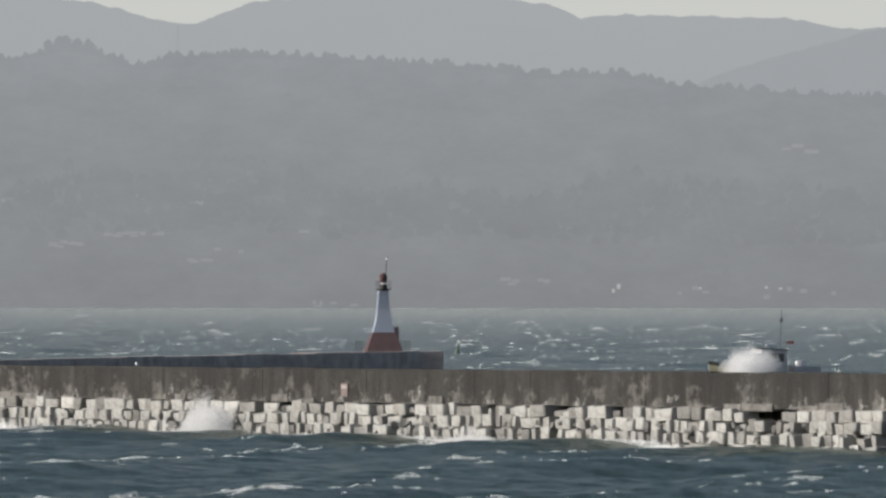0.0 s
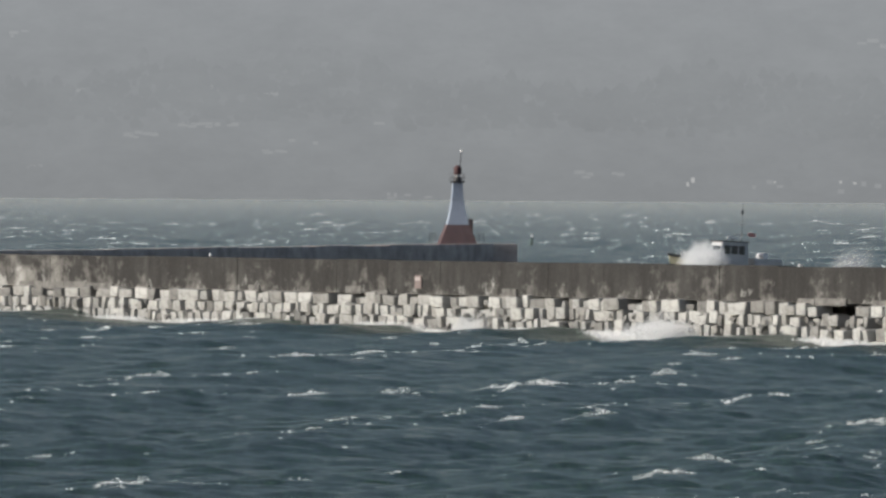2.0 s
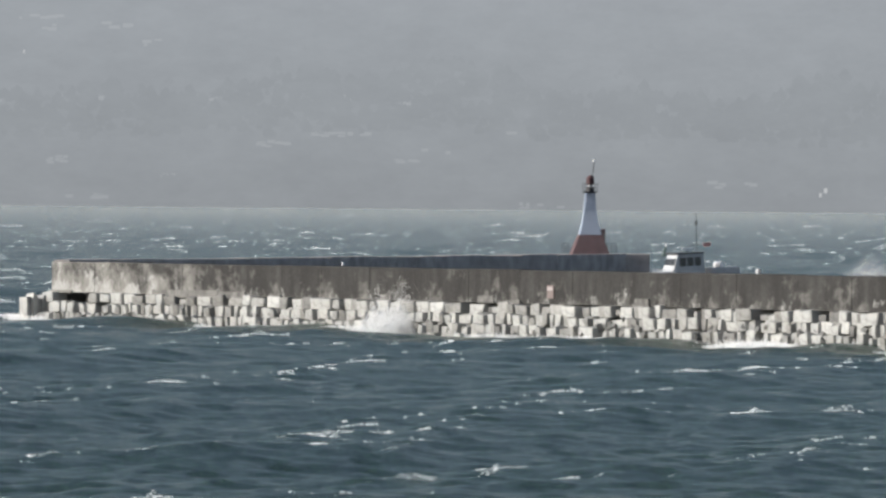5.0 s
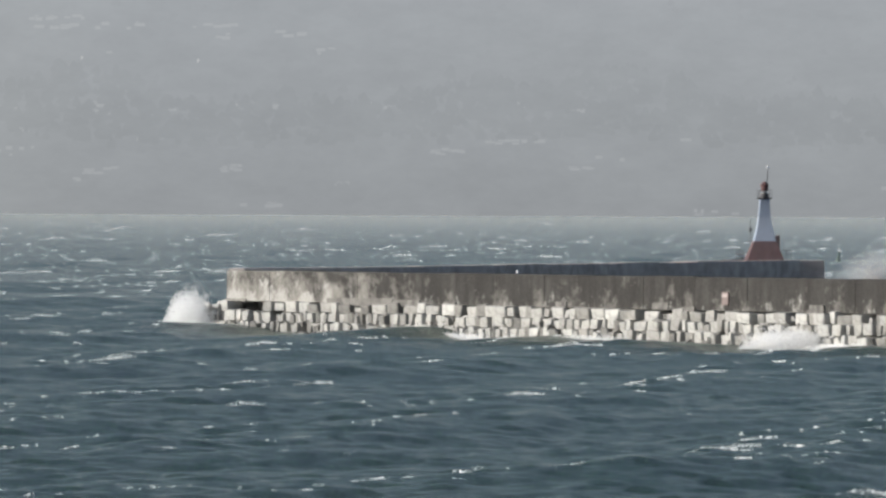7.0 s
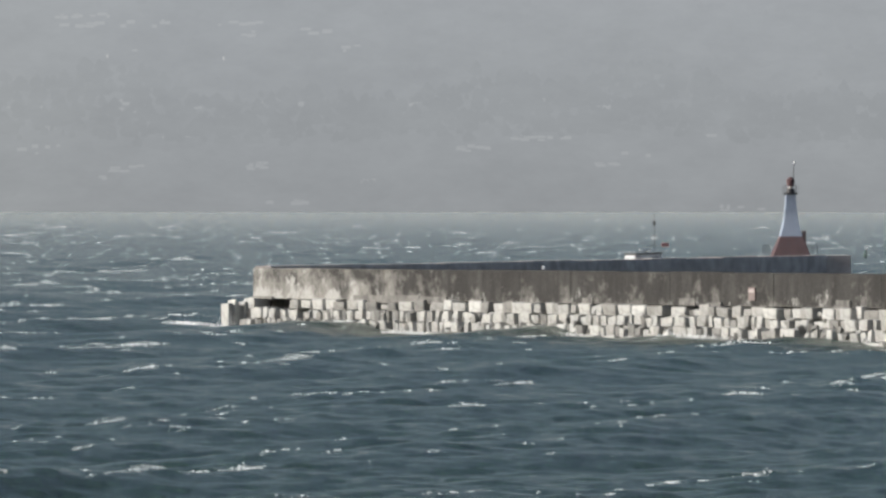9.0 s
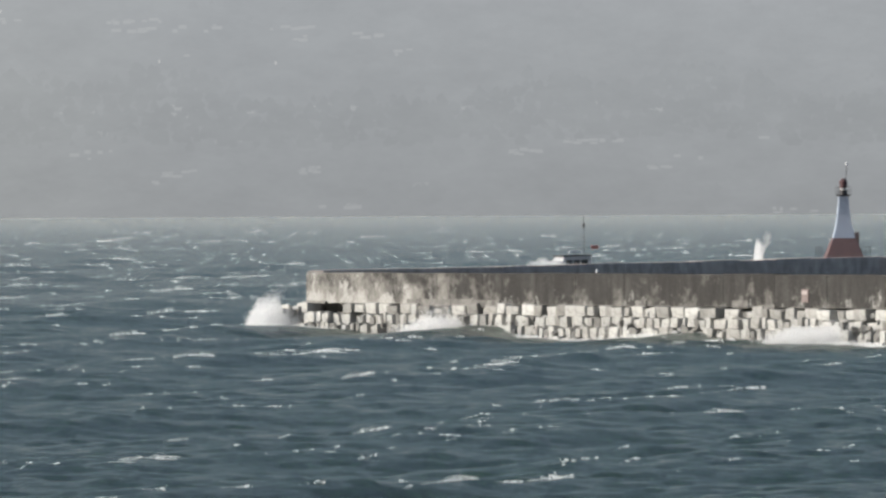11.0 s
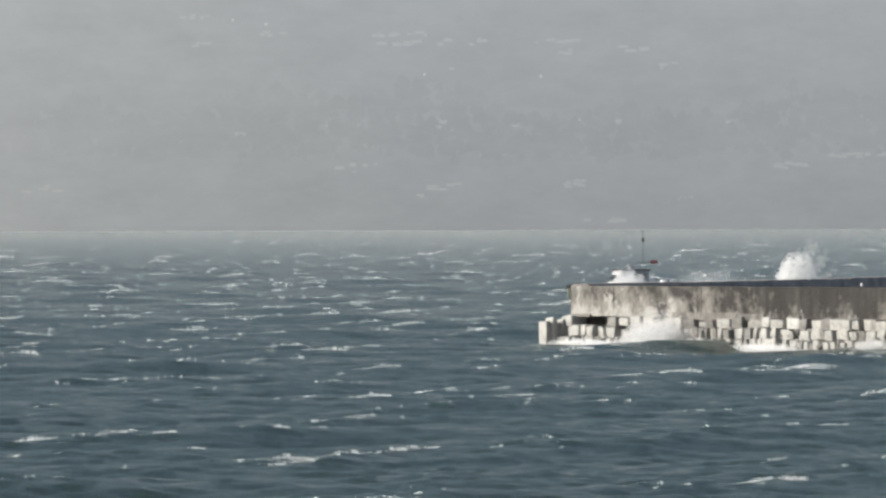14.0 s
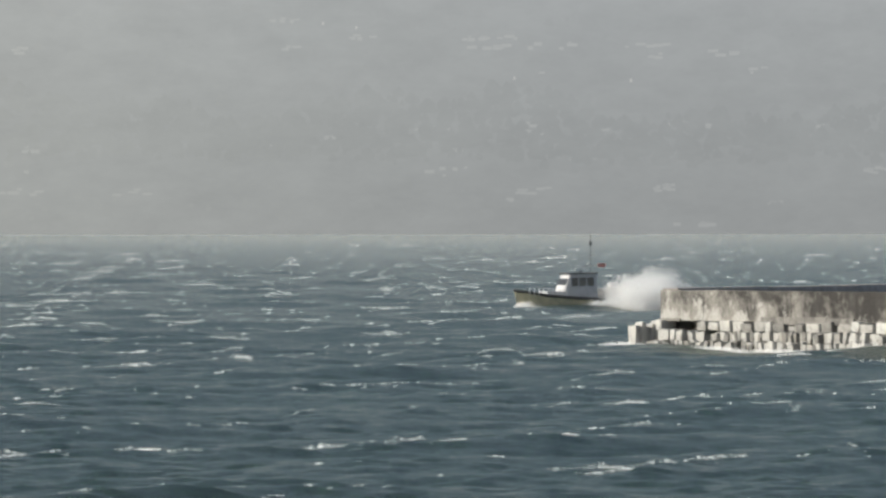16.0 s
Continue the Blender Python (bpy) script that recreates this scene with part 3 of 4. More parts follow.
def courses(arm):
    """Four stepped courses of fitted granite blocks: long ones on top, smaller and rougher ones below."""
    rr = random.Random(77)
    holes = [(along(-358), along(-303)), (along(1228), along(1282))]
    gaps = [along(u) for u in (-38, 382, 410, 760, 890, 1000)]
    for k, (z0, z1, out, wmin, wmax) in enumerate(((1.34, 2.17, 0.22, 0.85, 2.1), (0.55, 1.36, 0.48, 0.5, 1.5), (-0.25, 0.57, 0.82, 0.5, 1.5), (-1.05, -0.23, 1.25, 0.8, 2.2))):
        x = -0.4 - 0.6 * k
        step = 0.0
        while x < ARM_LEN - 1:
            w = wmin + (wmax - wmin) * rr.random() ** 1.2
            if x < 48 and k:
                w *= 0.7
            c = x + w / 2
            inside = k == 0 and any(a < c + w * 0.3 and c - w * 0.3 < b for a, b in holes)
            missing = inside or (k < 3 and (rr.random() < 0.05 or (k == 0 and any(abs(c - g) < 0.8 for g in gaps))))
            if inside:
                x = next(b for a, b in holes if a < c + w * 0.3 and c - w * 0.3 < b) + 0.05
                continue
            if not missing:
                d = rr.uniform(1.3, 1.8)
                full = z1 - z0
                h = full * rr.choice((1.0, 0.97, 1.04, 0.9, 0.8))
                step = 0.6 * step + rr.gauss(0, 0.05)
                o = out + rr.gauss(0, 0.11) + (0.3 if rr.random() < 0.1 else 0)
                block(arm, c, d / 2 - o - 0.2, z0 + h / 2 + step * 0.5 + rr.gauss(0, 0.025), w * 0.985, d, h, rr, 1.9 + 0.5 * k)
                if h < full * 0.93 and k:
                    block(arm, c, 0.4 - o + 0.1, z0 + full * 0.9, w * 0.7, 0.7, full * 0.25, rr, 6)
            else:
                # smaller stones fill the place of a lost block
                for f in (-0.27, 0.25):
                    if rr.random() < 0.75:
                        block(arm, c + f * w, 0.45 - out * 0.5, z0 + (z1 - z0) * 0.35, w * 0.45, 0.9, (z1 - z0) * rr.uniform(0.45, 0.75), rr, 7)
            x += w + rr.choice((0.03, 0.06, 0.12, 0.2, 0.38))
    # upright slabs that stand clear of the corner
    for x, y, h in ((-0.3, -0.75, 2.1), (-0.5, -1.2, 1.8), (-0.35, -1.62, 2.2), (-0.6, -2.05, 1.95)):
        block(arm, x, y, h / 2 - 0.25, 1.3, 0.42, h, rr, 2.0)
    # upright blocks that turn round the corner
    for i in range(9):
        y = 0.3 + i * 0.95
        for k, (z, o) in enumerate(((1.45, 0.7), (0.25, 1.3), (-0.8, 2.0))):
            if rr.random() < 0.9:
                block(arm, -o + rr.gauss(0, 0.15), y, z + rr.gauss(0, 0.12), 1.0, rr.uniform(0.45, 0.85), 1.35, rr, 5)


courses(BREAKWATER)


def rubble(arm):
    """Broken stones wedged between and below the blocks."""
    rr = random.Random(19)
    verts, faces = [], []
    for i in range(300):
        x, k = rr.uniform(-1.5, ARM_LEN - 1), rr.random()
        c = Vector((x, -0.2 - 1.2 * k + rr.gauss(0, 0.15), 1.15 - 1.9 * k + rr.gauss(0, 0.10)))
        rot = Euler([rr.uniform(0, 3) for _ in range(3)]).to_matrix()
        w = Vector((rr.uniform(0.10, 0.32), rr.uniform(0.10, 0.26), rr.uniform(0.10, 0.34)))
        b = len(verts)
        for a in ((-1, -1, -1), (1, -1, -1), (1, 1, -1), (-1, 1, -1), (-1, -1, 1), (1, -1, 1), (1, 1, 1), (-1, 1, 1)):
            verts.append(c + rot @ Vector([p * q * rr.uniform(0.6, 1.1) for p, q in zip(a, w)]))
        for f in ((0, 3, 2, 1), (4, 5, 6, 7), (0, 1, 5, 4), (1, 2, 6, 5), (2, 3, 7, 6), (3, 0, 4, 7)):
            faces.append([b + q for q in f])
    ob = new("rubble", mesh_of("rubble", verts, faces, GRANITE))
    ob.parent = arm
    tagged(ob, "broken granite rubble between the blocks", kind="stuff")


rubble(BREAKWATER)


def outer_arm():
    d = (FAR_E - FAR_S)
    L = d.length
    ax = d.normalized()
    inn = Vector((ax.y, -ax.x))          # the face that is seen
    if inn.x < 0:
        inn = -inn
    m = Matrix(((ax.x, -inn.x, 0, FAR_S.x), (ax.y, -inn.y, 0, FAR_S.y), (0, 0, 1, 0), (0, 0, 0, 1)))
    arm = empty("outer_breakwater", m)
    tagged(arm, "shaded dark concrete outer arm of the breakwater", "breakwater", kind="structure")
    rr = random.Random(8)
    n = 14
    for i in range(n):
        part("panel", box(max(0.0, i * L / n + 0.01), (i + 1) * L / n - 0.01, rr.uniform(-0.03, 0.03), 1.4, -3, TOP + rr.uniform(-0.04, 0.04), 0.04), LIFTED_CONCRETE, arm)
    part("deck", box(12, L - 0.2, 1.4, 3.4, -3, TOP - 0.3), LIFTED_CONCRETE, arm)
    # broader head on which the light stands
    part("pier_head", box(L - 12, L + 8.5, 1.0, 9.0, -3, TOP - 0.12, 0.06), LIFTED_CONCRETE, arm)
    bm = box(-0.1, 2.35, 0.0, 5.0, -3, TOP - 0.02, 0.05)
    bmesh.ops.transform(bm, matrix=m.inverted() @ pose(FAR_E.x, FAR_E.y, 0, 0, 0, 6), verts=bm.verts[:])
    part("head_block", bm, LIFTED_CONCRETE, arm)
    return arm


outer_arm()


def wall_sign():
    s = along(501.6)
    sg = empty("notice_board", ARM @ pose(s, -0.06, 3.02))
    part("plate", box(-0.48, 0.48, -0.05, 0.03, -0.45, 0.5, 0.015), PINK, sg)
    part("header", box(-0.40, 0.40, -0.062, -0.05, 0.12, 0.38), LIFTED_CONCRETE, sg, "faded pale heading")
    part("bracket", box(-0.3, 0.3, 0.03, 0.07, -0.3, -0.24), DARK, sg)
    tagged(sg, "faded pink and white notice board on the sea wall", "sign")


def deck_lamp():
    s = along(120)
    lp = empty("deck_lamp", ARM @ pose(s, 0.6, TOP - 0.03))
    part("post", cone(0.05, 0.05, 0, 0.14, 10), DARK, lp)
    part("cap", cone(0.11, 0.08, 0.14, 0.34, 12), LAMP_WHITE, lp, "round white cap")
    tagged(lp, "small white round lamp on the wall coping", "lamp")


wall_sign()
deck_lamp()


# ---- lighthouse ----
def lighthouse():
    c = (566.5 + 2) / F_PX * 825.0
    lh = empty("lighthouse", pose(c, 825.0, TOP - 0.14, 0, 0, 3))
    tagged(lh, "small white tapered lighthouse with red base and red lantern", "lighthouse")
    part("base", cone(2.62, 1.52, 0, 1.95, 4, turn=45), RED, lh, "dark red sloping concrete base")
    bm = bmesh.new()
    prof = [(1.40, 1.95), (1.22, 2.5), (0.98, 3.3), (0.80, 4.2), (0.68, 5.2), (0.62, 6.05)]
    for (r0, z0), (r1, z1) in zip(prof, prof[1:]):
        bmesh.ops.create_cone(bm, cap_ends=True, segments=4, radius1=r0 * 1.06, radius2=r1 * 1.06, depth=z1 - z0, matrix=pose(0, 0, (z0 + z1) / 2, 0, 0, 45))
    part("tower", bm, SHADED_WHITE, lh, "white tapered four-sided tower")
    part("gallery", cone(0.6, 0.80, 6.02, 6.18, 16), DARK, lh, "dark gallery platform")
    for i in range(8):
        a = i * math.pi / 4
        part("rail_post", rod((0.74 * math.cos(a), 0.74 * math.sin(a), 6.16), (0.74 * math.cos(a), 0.74 * math.sin(a), 6.95), 0.016), DARK, lh)
    for z in (6.55, 6.93):
        bm = bmesh.new()
        for i in range(16):
            a, b = i * math.pi / 8, (i + 1) * math.pi / 8
            rod((0.74 * math.cos(a), 0.74 * math.sin(a), z), (0.74 * math.cos(b), 0.74 * math.sin(b), z), 0.014, 6, bm)
        part("rail", bm, DARK, lh)
    part("lantern_base", cone(0.42, 0.38, 6.16, 6.62, 12), DARK, lh)
    part("lamp_stem", cone(0.2, 0.2, 6.62, 6.85, 10), LAMP_WHITE, lh)
    part("lantern", cone(0.36, 0.40, 6.82, 7.45, 12), RED, lh, "red lantern housing")
    part("lantern_roof", cone(0.42, 0.12, 7.45, 7.75, 12), RED, lh)
    part("mast", rod((0.22, 0, 7.3), (0.34, 0, 9.1), 0.035), DARK, lh)
    part("beacon", cone(0.10, 0.07, 9.05, 9.3, 8, 0.34, 0), LAMP_WHITE, lh, "white beacon at the mast head")
    part("stair_box", box(1.0, 1.45, -0.9, -0.3, 0.9, 2.5, 0.03), RED, lh, "red steel stair enclosure")
    return lh


lighthouse()


def guard_rail(dx, w):
    c = 568.5 / F_PX * 825.0
    g = empty("guard_rail", pose(c + dx, 824.6, TOP, 0, 0, 0))
    for i in range(3):
        part("post", rod((i * w / 2, 0, 0), (i * w / 2, 0, 0.95), 0.035), DARK, g)
    part("rail", rod((0, 0, 0.93), (w, 0, 0.93), 0.03), DARK, g)
    part("rail", rod((0, 0, 0.5), (w, 0, 0.5), 0.025), DARK, g)
    tagged(g, "short dark steel guard rail beside the lighthouse", "railing", "rails by the lighthouse")


guard_rail(1.7, 0.9)
guard_rail(-2.7, 0.6)


# ---- buoy ----
def buoy():
    D = EYE_Z * F_PX / (80 + DIP)
    b = empty("channel_buoy", pose(700 / F_PX * D, D, 0, 0, 6, 0))
    part("float", cone(0.6, 0.42, -0.5, 0.45, 14), GREEN, b)
    part("tower", cone(0.26, 0.12, 0.4, 1.7, 8), GREEN, b)
    part("topmark", cone(0.16, 0.12, 1.7, 2.15, 10), LAMP_WHITE, b, "white topmark")
    return tagged(b, "dark channel buoy with a white top mark", "buoy")


BUOY = buoy()


# ---- pilot boat ----
BOAT_D = 969.0
MAST_T = (0, 2, 4, 7.5, 11, 13, 14.5, 16)
MAST_U = (1271, 1070, 868, 495, 111, -124, -320, -505)      # bearing of the mast
HEAVE_T = (0, 1, 2.5, 4, 6, 8, 10.8, 12.5, 14, 14.5, 15.5, 16)
HEAVE_Z = (-0.73, -0.72, -0.40, -0.57, -0.75, -0.80, -0.45, -0.78, -0.60, -0.80, -0.50, -0.36)


def boat():
    """Bow along -x, keel line at z = 0, origin under the mast."""
    b = empty("pilot_boat", pose(0, 0, 0))
    tagged(b, "pilot boat with olive hull and white wheelhouse crashing through waves", "boat")
    # hull: stations from bow to stern: x, half breadth at deck, at chine, deck height, keel height
    st = [(-9.3, 0.05, 0.03, 2.75, 1.1), (-8.0, 0.75, 0.35, 2.55, 0.2), (-5.9, 1.45, 0.95, 2.15, -0.35), (-3.2, 2.05, 1.6, 1.9, -0.6),
          (0.0, 2.3, 2.0, 1.65, -0.7), (4.0, 2.3, 2.05, 1.5, -0.65), (8.6, 2.15, 1.95, 1.45, -0.5)]
    bm = bmesh.new()
    rings = []
    for x, hb, hc, zd, zk in st:
        zc = zk + (zd - zk) * 0.38
        rings.append([bm.verts.new(c) for c in ((x, -hb, zd), (x + 0.15, -hc, zc), (x + 0.3, 0, zk), (x + 0.15, hc, zc), (x, hb, zd))])
    for p, q in zip(rings, rings[1:]):
        for i in range(4):
            bm.faces.new((p[i], p[i + 1], q[i + 1], q[i]))
        bm.faces.new((p[4], p[0], q[0], q[4]))
    bm.faces.new(rings[0]), bm.faces.new(rings[-1][::-1])
    bmesh.ops.recalc_face_normals(bm, faces=bm.faces[:])
    part("hull", bm, HULL, b, "olive yellow hull")
    for sgn in (-1, 1):
        bm = bmesh.new()
        for (x0, h0, _, z0, _), (x1, h1, _, z1, _) in zip(st, st[1:]):
            rod((x0 - 0.05, sgn * h0, z0), (x1, sgn * h1, z1), 0.17, 8, bm)
        part("fender", bm, RUBBER, b, "black rubber rubbing strake")
    # wheelhouse with raked front
    bm = bmesh.new()
    lo = [bm.verts.new(c) for c in ((-4.2, -1.2, 1.7), (0.3, -1.25, 1.6), (0.3, 1.25, 1.6), (-4.2, 1.2, 1.7))]
    hi = [bm.verts.new(c) for c in ((-3.1, -1.05, 4.42), (0.15, -1.1, 4.42), (0.15, 1.1, 4.42), (-3.1, 1.05, 4.42))]
    for i in range(4):
        j = (i + 1) % 4
        bm.faces.new((lo[i], lo[j], hi[j], hi[i]))
    bm.faces.new(hi), bm.faces.new(lo[::-1])
    bmesh.ops.recalc_face_normals(bm, faces=bm.faces[:])
    bmesh.ops.bevel(bm, geom=bm.edges[:], offset=0.06, segments=2, affect="EDGES")
    part("wheelhouse", bm, CABIN, b, "white wheelhouse with raked front")
    part("roof", box(-3.35, 0.35, -1.2, 1.2, 4.42, 4.56, 0.05), DARK, b, "dark overhanging wheelhouse roof")
    for i, x in enumerate((-2.95, -2.0, -1.05)):
        for sgn in (-1, 1):
            part("window", box(x, x + 0.8, sgn * 1.12 - 0.05, sgn * 1.12 + 0.05, 3.1, 4.05, 0.02), GLASS, b)
    for y in (-0.68, 0.0, 0.68):
        bm = box(-0.04, 0.04, y - 0.28, y + 0.28, -0.38, 0.38, 0.01)
        bmesh.ops.transform(bm, matrix=pose(-3.47, 0, 3.6, 0, 22, 0), verts=bm.verts[:])
        part("windscreen", bm, GLASS, b)
    part("trunk_cabin", box(-6.0, -3.7, -1.1, 1.1, 1.9, 2.6, 0.12), CABIN, b)
    part("engine_casing", box(1.2, 4.8, -1.1, 1.1, 1.5, 2.8, 0.1), CABIN, b)
    part("life_raft", rod((2.6, -0.9, 3.1), (2.6, 0.4, 3.1), 0.32, 14), LAMP_WHITE, b, "white life raft canister")
    part("stern_post", box(7.7, 8.1, -0.3, 0.3, 1.4, 2.4, 0.05), CABIN, b)
    mast = part("mast", rod((0.0, 0, 4.5), (0.0, 0, 8.8), 0.032), DARK, b)
    part("crosstree", rod((0, -0.7, 6.4), (0, 0.7, 6.4), 0.03), DARK, mast)
    part("masthead_ball", cone(0.17, 0.17, 7.5, 7.9, 12), DARK, mast, "black masthead fitting")
    part("yard", rod((-0.9, 0, 5.3), (0.9, 0, 5.3), 0.03), DARK, mast)
    part("radar", box(-1.9, -0.5, -0.12, 0.12, 4.8, 4.97, 0.03), LAMP_WHITE, b, "white radar scanner")
    part("radar_post", cone(0.1, 0.1, 4.54, 4.8, 10, -1.2, 0), DARK, b)
    part("flag", box(0.9, 1.75, -0.02, 0.02, 5.15, 5.5), FLAG_RED, mast, "small red flag")
    for i in range(9):
        x = -8.0 + i * 0.5
        part("rail_stanchion", rod((x, -1.0 - 0.12 * i, 2.25 - 0.03 * i), (x, -1.0 - 0.12 * i, 3.05 - 0.03 * i), 0.03), LAMP_WHITE, b)
    part("bow_rail", rod((-8.0, -1.0, 3.05), (-4.0, -1.96, 2.8), 0.03), LAMP_WHITE, b)
    return b


BOAT = boat()
BOAT.scale = (1.06, 1.06, 1.06)


# ---- spray ----
def plume(name, wide, high, seed, n, mat, lean=0.3, deep=1.5, label="white burst of sea spray", fine=0.05, dome=False):
    """A burst of broken water: dense below, feathering out above. Its foot is at z = 0."""
    r = np.random.default_rng(seed)
    if dome:
        # a rounded head that thins out towards its rim and trails downwind
        a = np.arccos(np.clip(r.uniform(-1, 1, n), -1, 1))
        rad = r.beta(1.9, 1.9, n) * 1.15
        lump = 1 + 0.05 * np.sin(5 * a + seed) + 0.04 * np.sin(11 * a + 2 * seed)
        x = 0.5 * wide * np.cos(a) * rad * lump
        z = high * np.sin(a) ** 0.65 * rad * lump
        t = np.clip(z / high, 0, 1)
        x += lean * high * t * t + np.where(r.random(n) < 0.06, r.exponential(0.10, n) * wide, 0)
        z -= 0.25
    else:
        k = 7
        mound = r.random(n) < 0.62
        fx = np.linspace(-0.36, 0.36, k) * wide + r.normal(0, 0.04, k) * wide
        fw = r.uniform(0.10, 0.17, k) * wide
        cut = np.clip(1 - (np.abs(fx) / (0.5 * wide)) ** 2, 0.08, 1)
        fh = high * cut * r.uniform(0.75, 1.12, k)
        i = r.integers(0, k, n)
        t = r.beta(0.9, 1.35, n)
        x = fx[i] * (1 + 0.25 * t) + r.normal(0, 0.6, n) * fw[i] * (1.0 - 0.25 * t) + lean * high * t * t
        z = fh[i] * t * (1.08 + r.normal(0, 0.06, n)) - 0.25
        x = np.where(mound, 0.23 * wide * r.normal(0, 1, n) + 0.03 * wide * np.sin(7 * t + seed), x)
        z = np.where(mound, 0.40 * high * np.minimum(np.abs(r.normal(0, 1, n)), 1.3 + 0.7 * r.random(n)) * np.clip(1.15 - (2 * x / wide) ** 2, 0.15, 1) - 0.25, z)
    y = r.normal(0, 0.34, n) * deep
    size = fine * r.uniform(0.5, 1.6, n) * (1.2 - 0.55 * t)
    # flat flecks of broken water, turned up and to the camera to look bright
    nm = np.array([-0.32, -0.7, 0.55]) + r.normal(0, 0.35, (n, 3))
    nm /= np.linalg.norm(nm, axis=1)[:, None]
    e1 = np.cross(nm, r.normal(0, 1, (n, 3)))
    e1 /= np.linalg.norm(e1, axis=1)[:, None]
    e2 = np.cross(nm, e1)
    c = np.stack([x, y, z], axis=1)
    v = np.stack([c + (e1 * p + e2 * q) * size[:, None] for p, q in ((-1, -0.8), (1.1, -0.6), (0.8, 1), (-0.9, 0.9))], axis=1).reshape(-1, 3)
    f = np.arange(n * 4).reshape(-1, 4)
    ob = new(name, mesh_of(name, v, f.tolist(), mat))
    return tagged(ob, label, "spray", kind="stuff")


# bursts against the blocks: bearing at start, drift per second, seconds of rise, crest and end, width, height
BURSTS = [
    (262, 105, -1.2, 0.7, 2.1, 4.8, 4.0), (730, 105, -2.6, 3.2, 5.2, 7.0, 2.1), (585, 55, 1.8, 2.6, 4.9, 3.6, 3.4),
    (-35, 90, 2.2, 4.1, 5.8, 6.2, 5.0), (-458, 6, 6.2, 7.2, 9.6, 4.2, 4.4), (480, 140, 6.0, 7.1, 8.8, 7.5, 2.0),
    (-455, 4, 9.9, 11.0, 12.2, 3.8, 3.8), (-430, 45, 11.3, 12.2, 13.2, 7.0, 3.6), (-60, 75, 11.5, 12.5, 13.4, 4.0, 2.8),
    (450, 60, 9.8, 10.9, 12.2, 8.0, 2.0), (-340, 100, 12.9, 14.55, 16.6, 7.2, 3.6), (-245, 60, 9.4, 10.6, 12.0, 7.0, 2.5),
    (985, 60, 9.9, 11.0, 12.2, 6.0, 1.8), (960, 88, 2.0, 3.9, 5.5, 4.2, 2.0), (-325, 60, 12.7, 13.5, 14.2, 3.4, 2.4), (70, 60, 12.6, 13.5, 14.8, 4.5, 1.9),
]
BURST_OBS = [plume("spray_burst", w, h, 100 + i, int(7000 + 1000 * w * h), SPRAY, 0.12, 2.8, fine=0.034) for i, (_, _, _, _, _, w, h) in enumerate(BURSTS)]

# water thrown by the boat: bearing, moment it is highest, width, height
BOW = [(1214, 0.05, 6.6, 4.1), (996, 2.1, 5.6, 4.0), (786, 4.1, 5.6, 4.3), (560, 6.2, 5.6, 4.8), (330, 8.4, 5.6, 4.8), (48, 10.9, 5.6, 3.7),
       (-225, 13.3, 6.0, 4.2), (-285, 14.0, 4.6, 3.9), (-436, 14.8, 7.0, 4.3), (-412, 15.45, 10.0, 4.7)]
BOW_OBS = [plume("bow_spray", w, h, 300 + i, int(7000 + 680 * w * h), SPRAY, 0.08, 3.6, "white bow spray thrown up by the boat", 0.05, True)
           for i, (_, _, w, h) in enumerate(BOW)]
# broken water that runs along with the hull
SIDE_WASH = plume("hull_wash", 8.5, 1.5, 350, 6000, SPRAY, 0.3, 0.8, "white wash thrown aside along the hull", 0.055)
STEM_WASH = plume("stem_wash", 2.6, 1.1, 351, 2500, SPRAY, 0.5, 0.8, "white water at the stem of the boat", 0.05)
WAKE = plume("wake_foam", 10.0, 1.1, 352, 4500, SPRAY, 0.3, 2.0, "white churned wake behind the boat", 0.05)
# bursts on the hidden side of the outer arm
BACK = [(415, 9.6, 10.8, 12.2, 1.0, 3.6), (16, 12.6, 13.9, 15.4, 4.2, 3.9), (55, 14.2, 15.0, 16.6, 2.4, 1.5)]
BACK_OBS = [plume("outer_spray", w, h, 400 + i, int(1500 + 500 * w * h), SPRAY, 0.3, 1.6, "white spray blown over the outer arm", 0.042)
            for i, (_, _, _, _, w, h) in enumerate(BACK)]

# fine drift left hanging behind the boat: bearing, moment it is thickest, width, height
DRIFT = [(1235, 1.0, 5.5, 4.6), (1035, 4.1, 6.0, 4.2), (765, 6.8, 11.0, 5.2), (470, 9.3, 7.0, 3.6), (-20, 12.4, 8.0, 3.4), (-150, 13.9, 7.5, 3.9), (-225, 14.6, 9.0, 3.6)]
DRIFT_OBS = [plume("spray_drift", w, h, 450 + i, int(5000 + 200 * w * h), MIST, 0.3, 3.0, "thin white spray drifting behind the boat", 0.07, True)
             for i, (_, _, w, h) in enumerate(DRIFT)]

# white wash along the foot of the blocks
WASH = [-8, *range(0, 150, 12)]
WASH_OBS = [plume("wave_wash", 13.0, 0.7, 500 + i, 4200, SPRAY, 0.0, 1.2, "white wash of broken water along the blocks", 0.05) for i in range(len(WASH))]


# ---- what moves ----
def rise(t, a, b, c):
    """0 before a and after c, 1 at b."""
    if t <= a or t >= c:
        return 0.0
    f = (t - a) / (b - a) if t < b else (c - t) / (c - b)
    return math.sin(f * math.pi / 2) ** 1.2


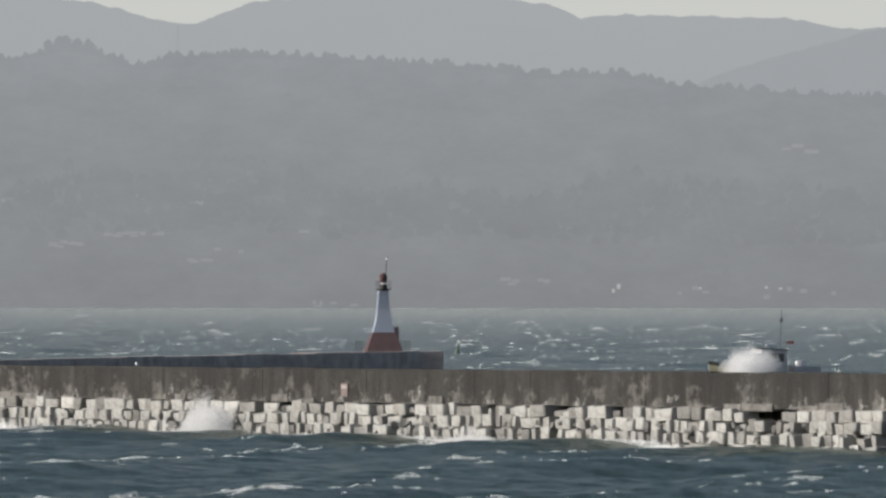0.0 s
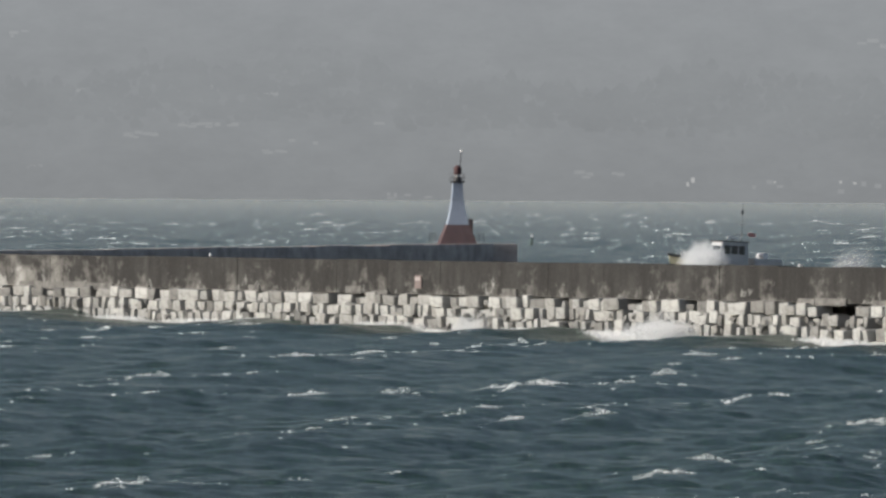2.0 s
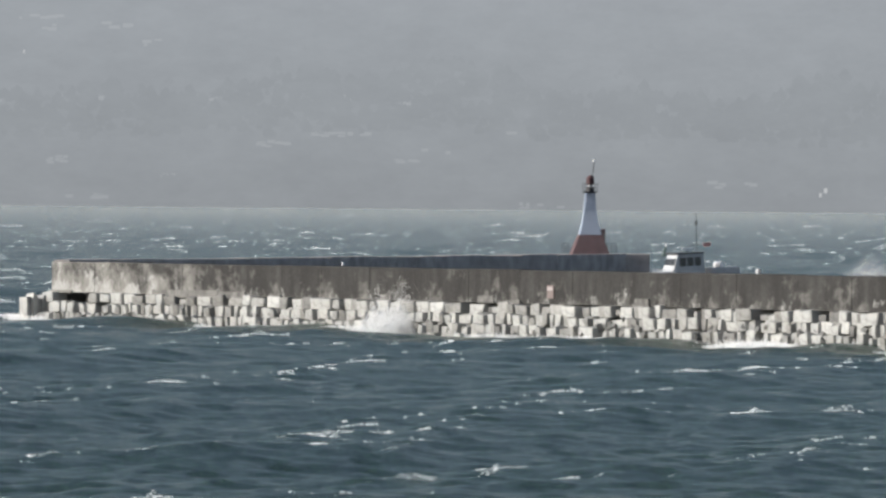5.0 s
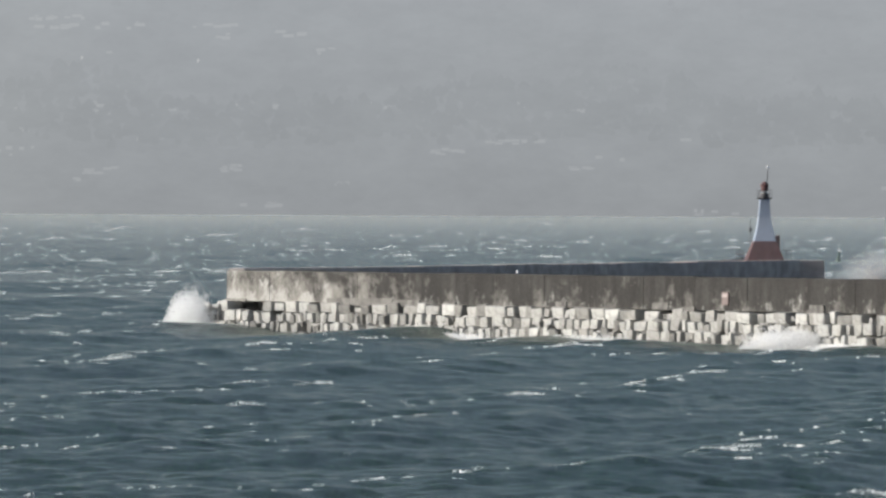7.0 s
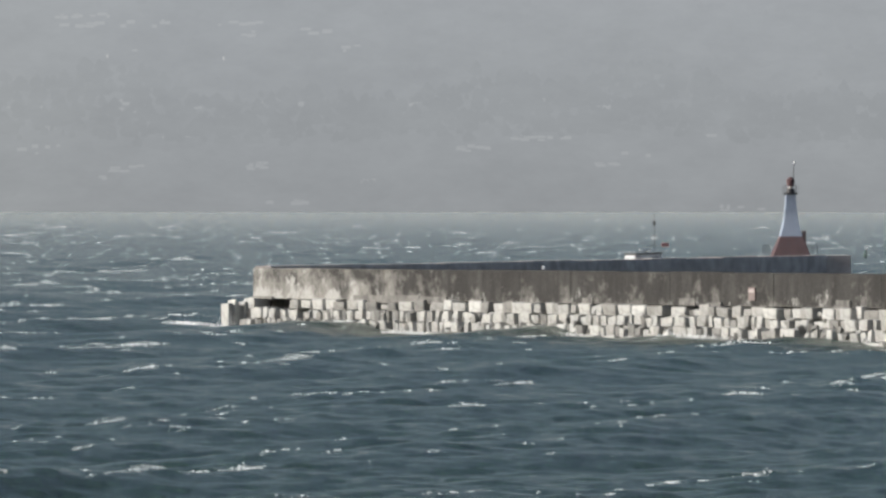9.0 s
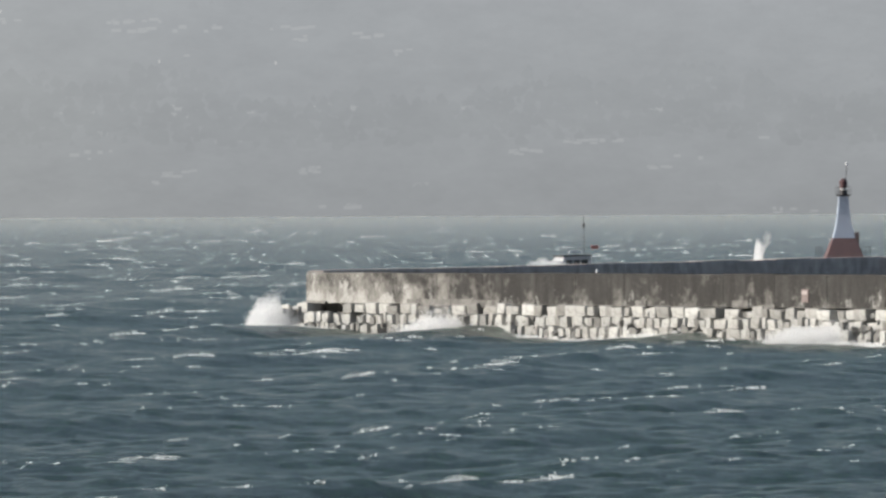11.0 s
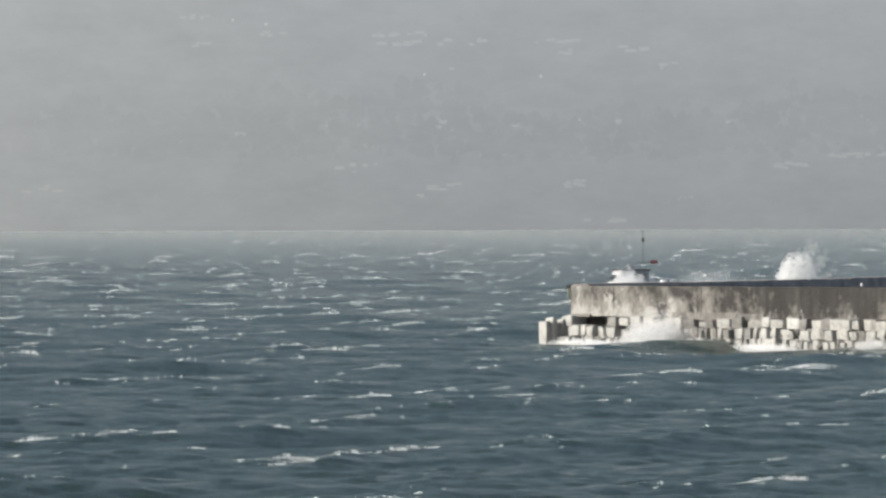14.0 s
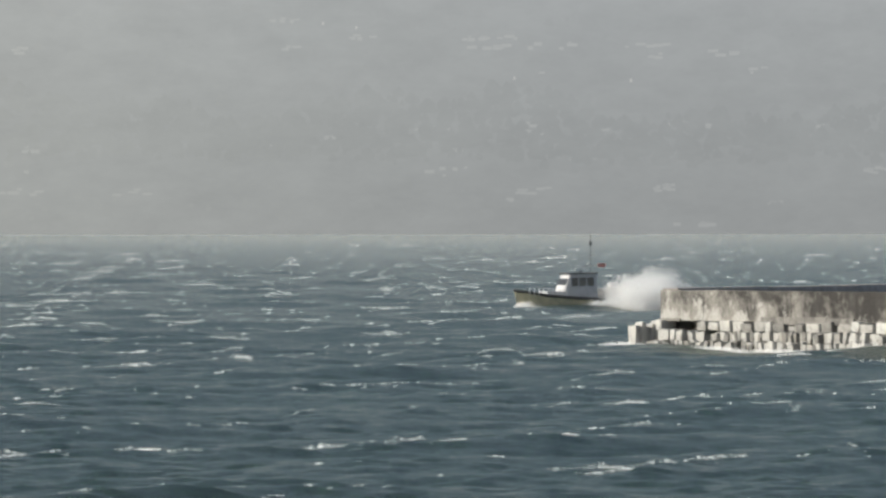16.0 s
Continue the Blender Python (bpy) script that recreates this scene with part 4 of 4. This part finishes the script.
def motions():
    shift = [(t, Matrix.Translation(((t - 8) * SEA_V * WAVE_DIR.x, (t - 8) * SEA_V * WAVE_DIR.y, -0.02))) for t in (0, 4, 8, 12, 16)]
    walk(SEA, shift)
    walk(CAPS, shift)
    rows = []
    for i in range(33):
        t = i * 0.5
        u = float(np.interp(t, MAST_T, MAST_U))
        heave = float(np.interp(t, HEAVE_T, HEAVE_Z)) + 0.06 * math.sin(t * 5.0)
        rows.append((t, pose(u / F_PX * BOAT_D, BOAT_D, heave - 0.35, 0.0, 2.6 * math.sin(t * 3.0 + 2.0), 30)))
    walk(BOAT, rows)
    for ob, dx, dy in ((SIDE_WASH, 3.0, -3.6), (STEM_WASH, -7.6, -4.9), (WAKE, 13.0, 3.0)):
        walk(ob, [(t, Matrix.Translation(m.translation + Vector((dx, dy, 0.75 + 0.25 * math.sin(3.0 * t + dx))))) for t, m in rows])
    walk(BUOY, [(i * 1.0, BUOY.matrix_basis @ pose(0, 0, 0.2 * math.sin(i * 1.9), 0, 5 * math.sin(i * 1.7), 0)) for i in range(17)])
    for (u, du, a, b, c, w, h), ob in zip(BURSTS, BURST_OBS):
        rows = []
        for i in range(33):
            t = i * 0.5
            uu = u + du * (min(max(t, a), c) - max(a, 0))
            s = along(uu + 50) if uu > -385 else -1.2
            base = ARM @ Vector((s, -2.6 if uu > -385 else 2.0, 0))
            if uu <= -385:
                base = Vector((uu / F_PX * 672, 672, 0))
            z = -0.1 + (rise(t, a - 0.4, b, c + 0.2) - 1.0) * (h + 0.8)
            rows.append((t, Matrix.Translation((base.x, base.y, z))))
        walk(ob, rows)
    for k, (s0, ob) in enumerate(zip(WASH, WASH_OBS)):
        rows = []
        for i in range(33):
            t = i * 0.5
            p = ARM @ Vector((s0 + 4 + 3.0 * math.sin(0.5 * t + k), -2.3 - 0.3 * math.sin(t + 2 * k), -0.26 - 0.003 * s0 + 0.32 * math.sin(1.7 * t + 2.4 * k)))
            rows.append((t, Matrix.Translation(p) @ pose(0, 0, 0, 0, 0, math.degrees(math.atan2(AX.y, AX.x)))))
        walk(ob, rows)
    for (u, b, w, h), ob in zip(BOW, BOW_OBS):
        D = BOAT_D - 6.5
        lift = 0.3 if b > 15 else 0.0
        # thrown forward with the boat at first, then left behind
        slide = [14 * max(-1, min(3, i * 0.5 - b)) if b > 15 else -60 * max(-0.8, min(0.5, i * 0.5 - b)) + 14 * max(0, i * 0.5 - b - 0.5) for i in range(33)]
        walk(ob, [(i * 0.5, Matrix.Translation(((u + slide[i]) / F_PX * D, D, -0.2 + lift * max(0.0, i * 0.5 - b) + (rise(i * 0.5, b - 1.0, b, b + (2.6 if b > 15 else 1.4)) - 1.0) * (h + 1.5)))) for i in range(33)])
    for (u, b, w, h), ob in zip(DRIFT, DRIFT_OBS):
        D = BOAT_D + 4.0
        walk(ob, [(i * 0.5, Matrix.Translation(((u + 22 * (min(max(i * 0.5, b - 2), b + 2) - b)) / F_PX * D, D, (rise(i * 0.5, b - 1.6, b, b + 2.6) - 1.0) * (h + 2.0)))) for i in range(33)])
    for (u, a, b, c, w, h), ob in zip(BACK, BACK_OBS):
        f = (u + 310) / 980.0
        D = 711 + 112 * f + 10
        z0 = TOP - 0.6
        walk(ob, [(i * 0.5, Matrix.Translation(((u + 12 * max(-1, min(2, i * 0.5 - b))) / F_PX * D, D, z0 + (rise(i * 0.5, a, b, c) - 1.0) * (h + 2.5)))) for i in range(33)])


motions()
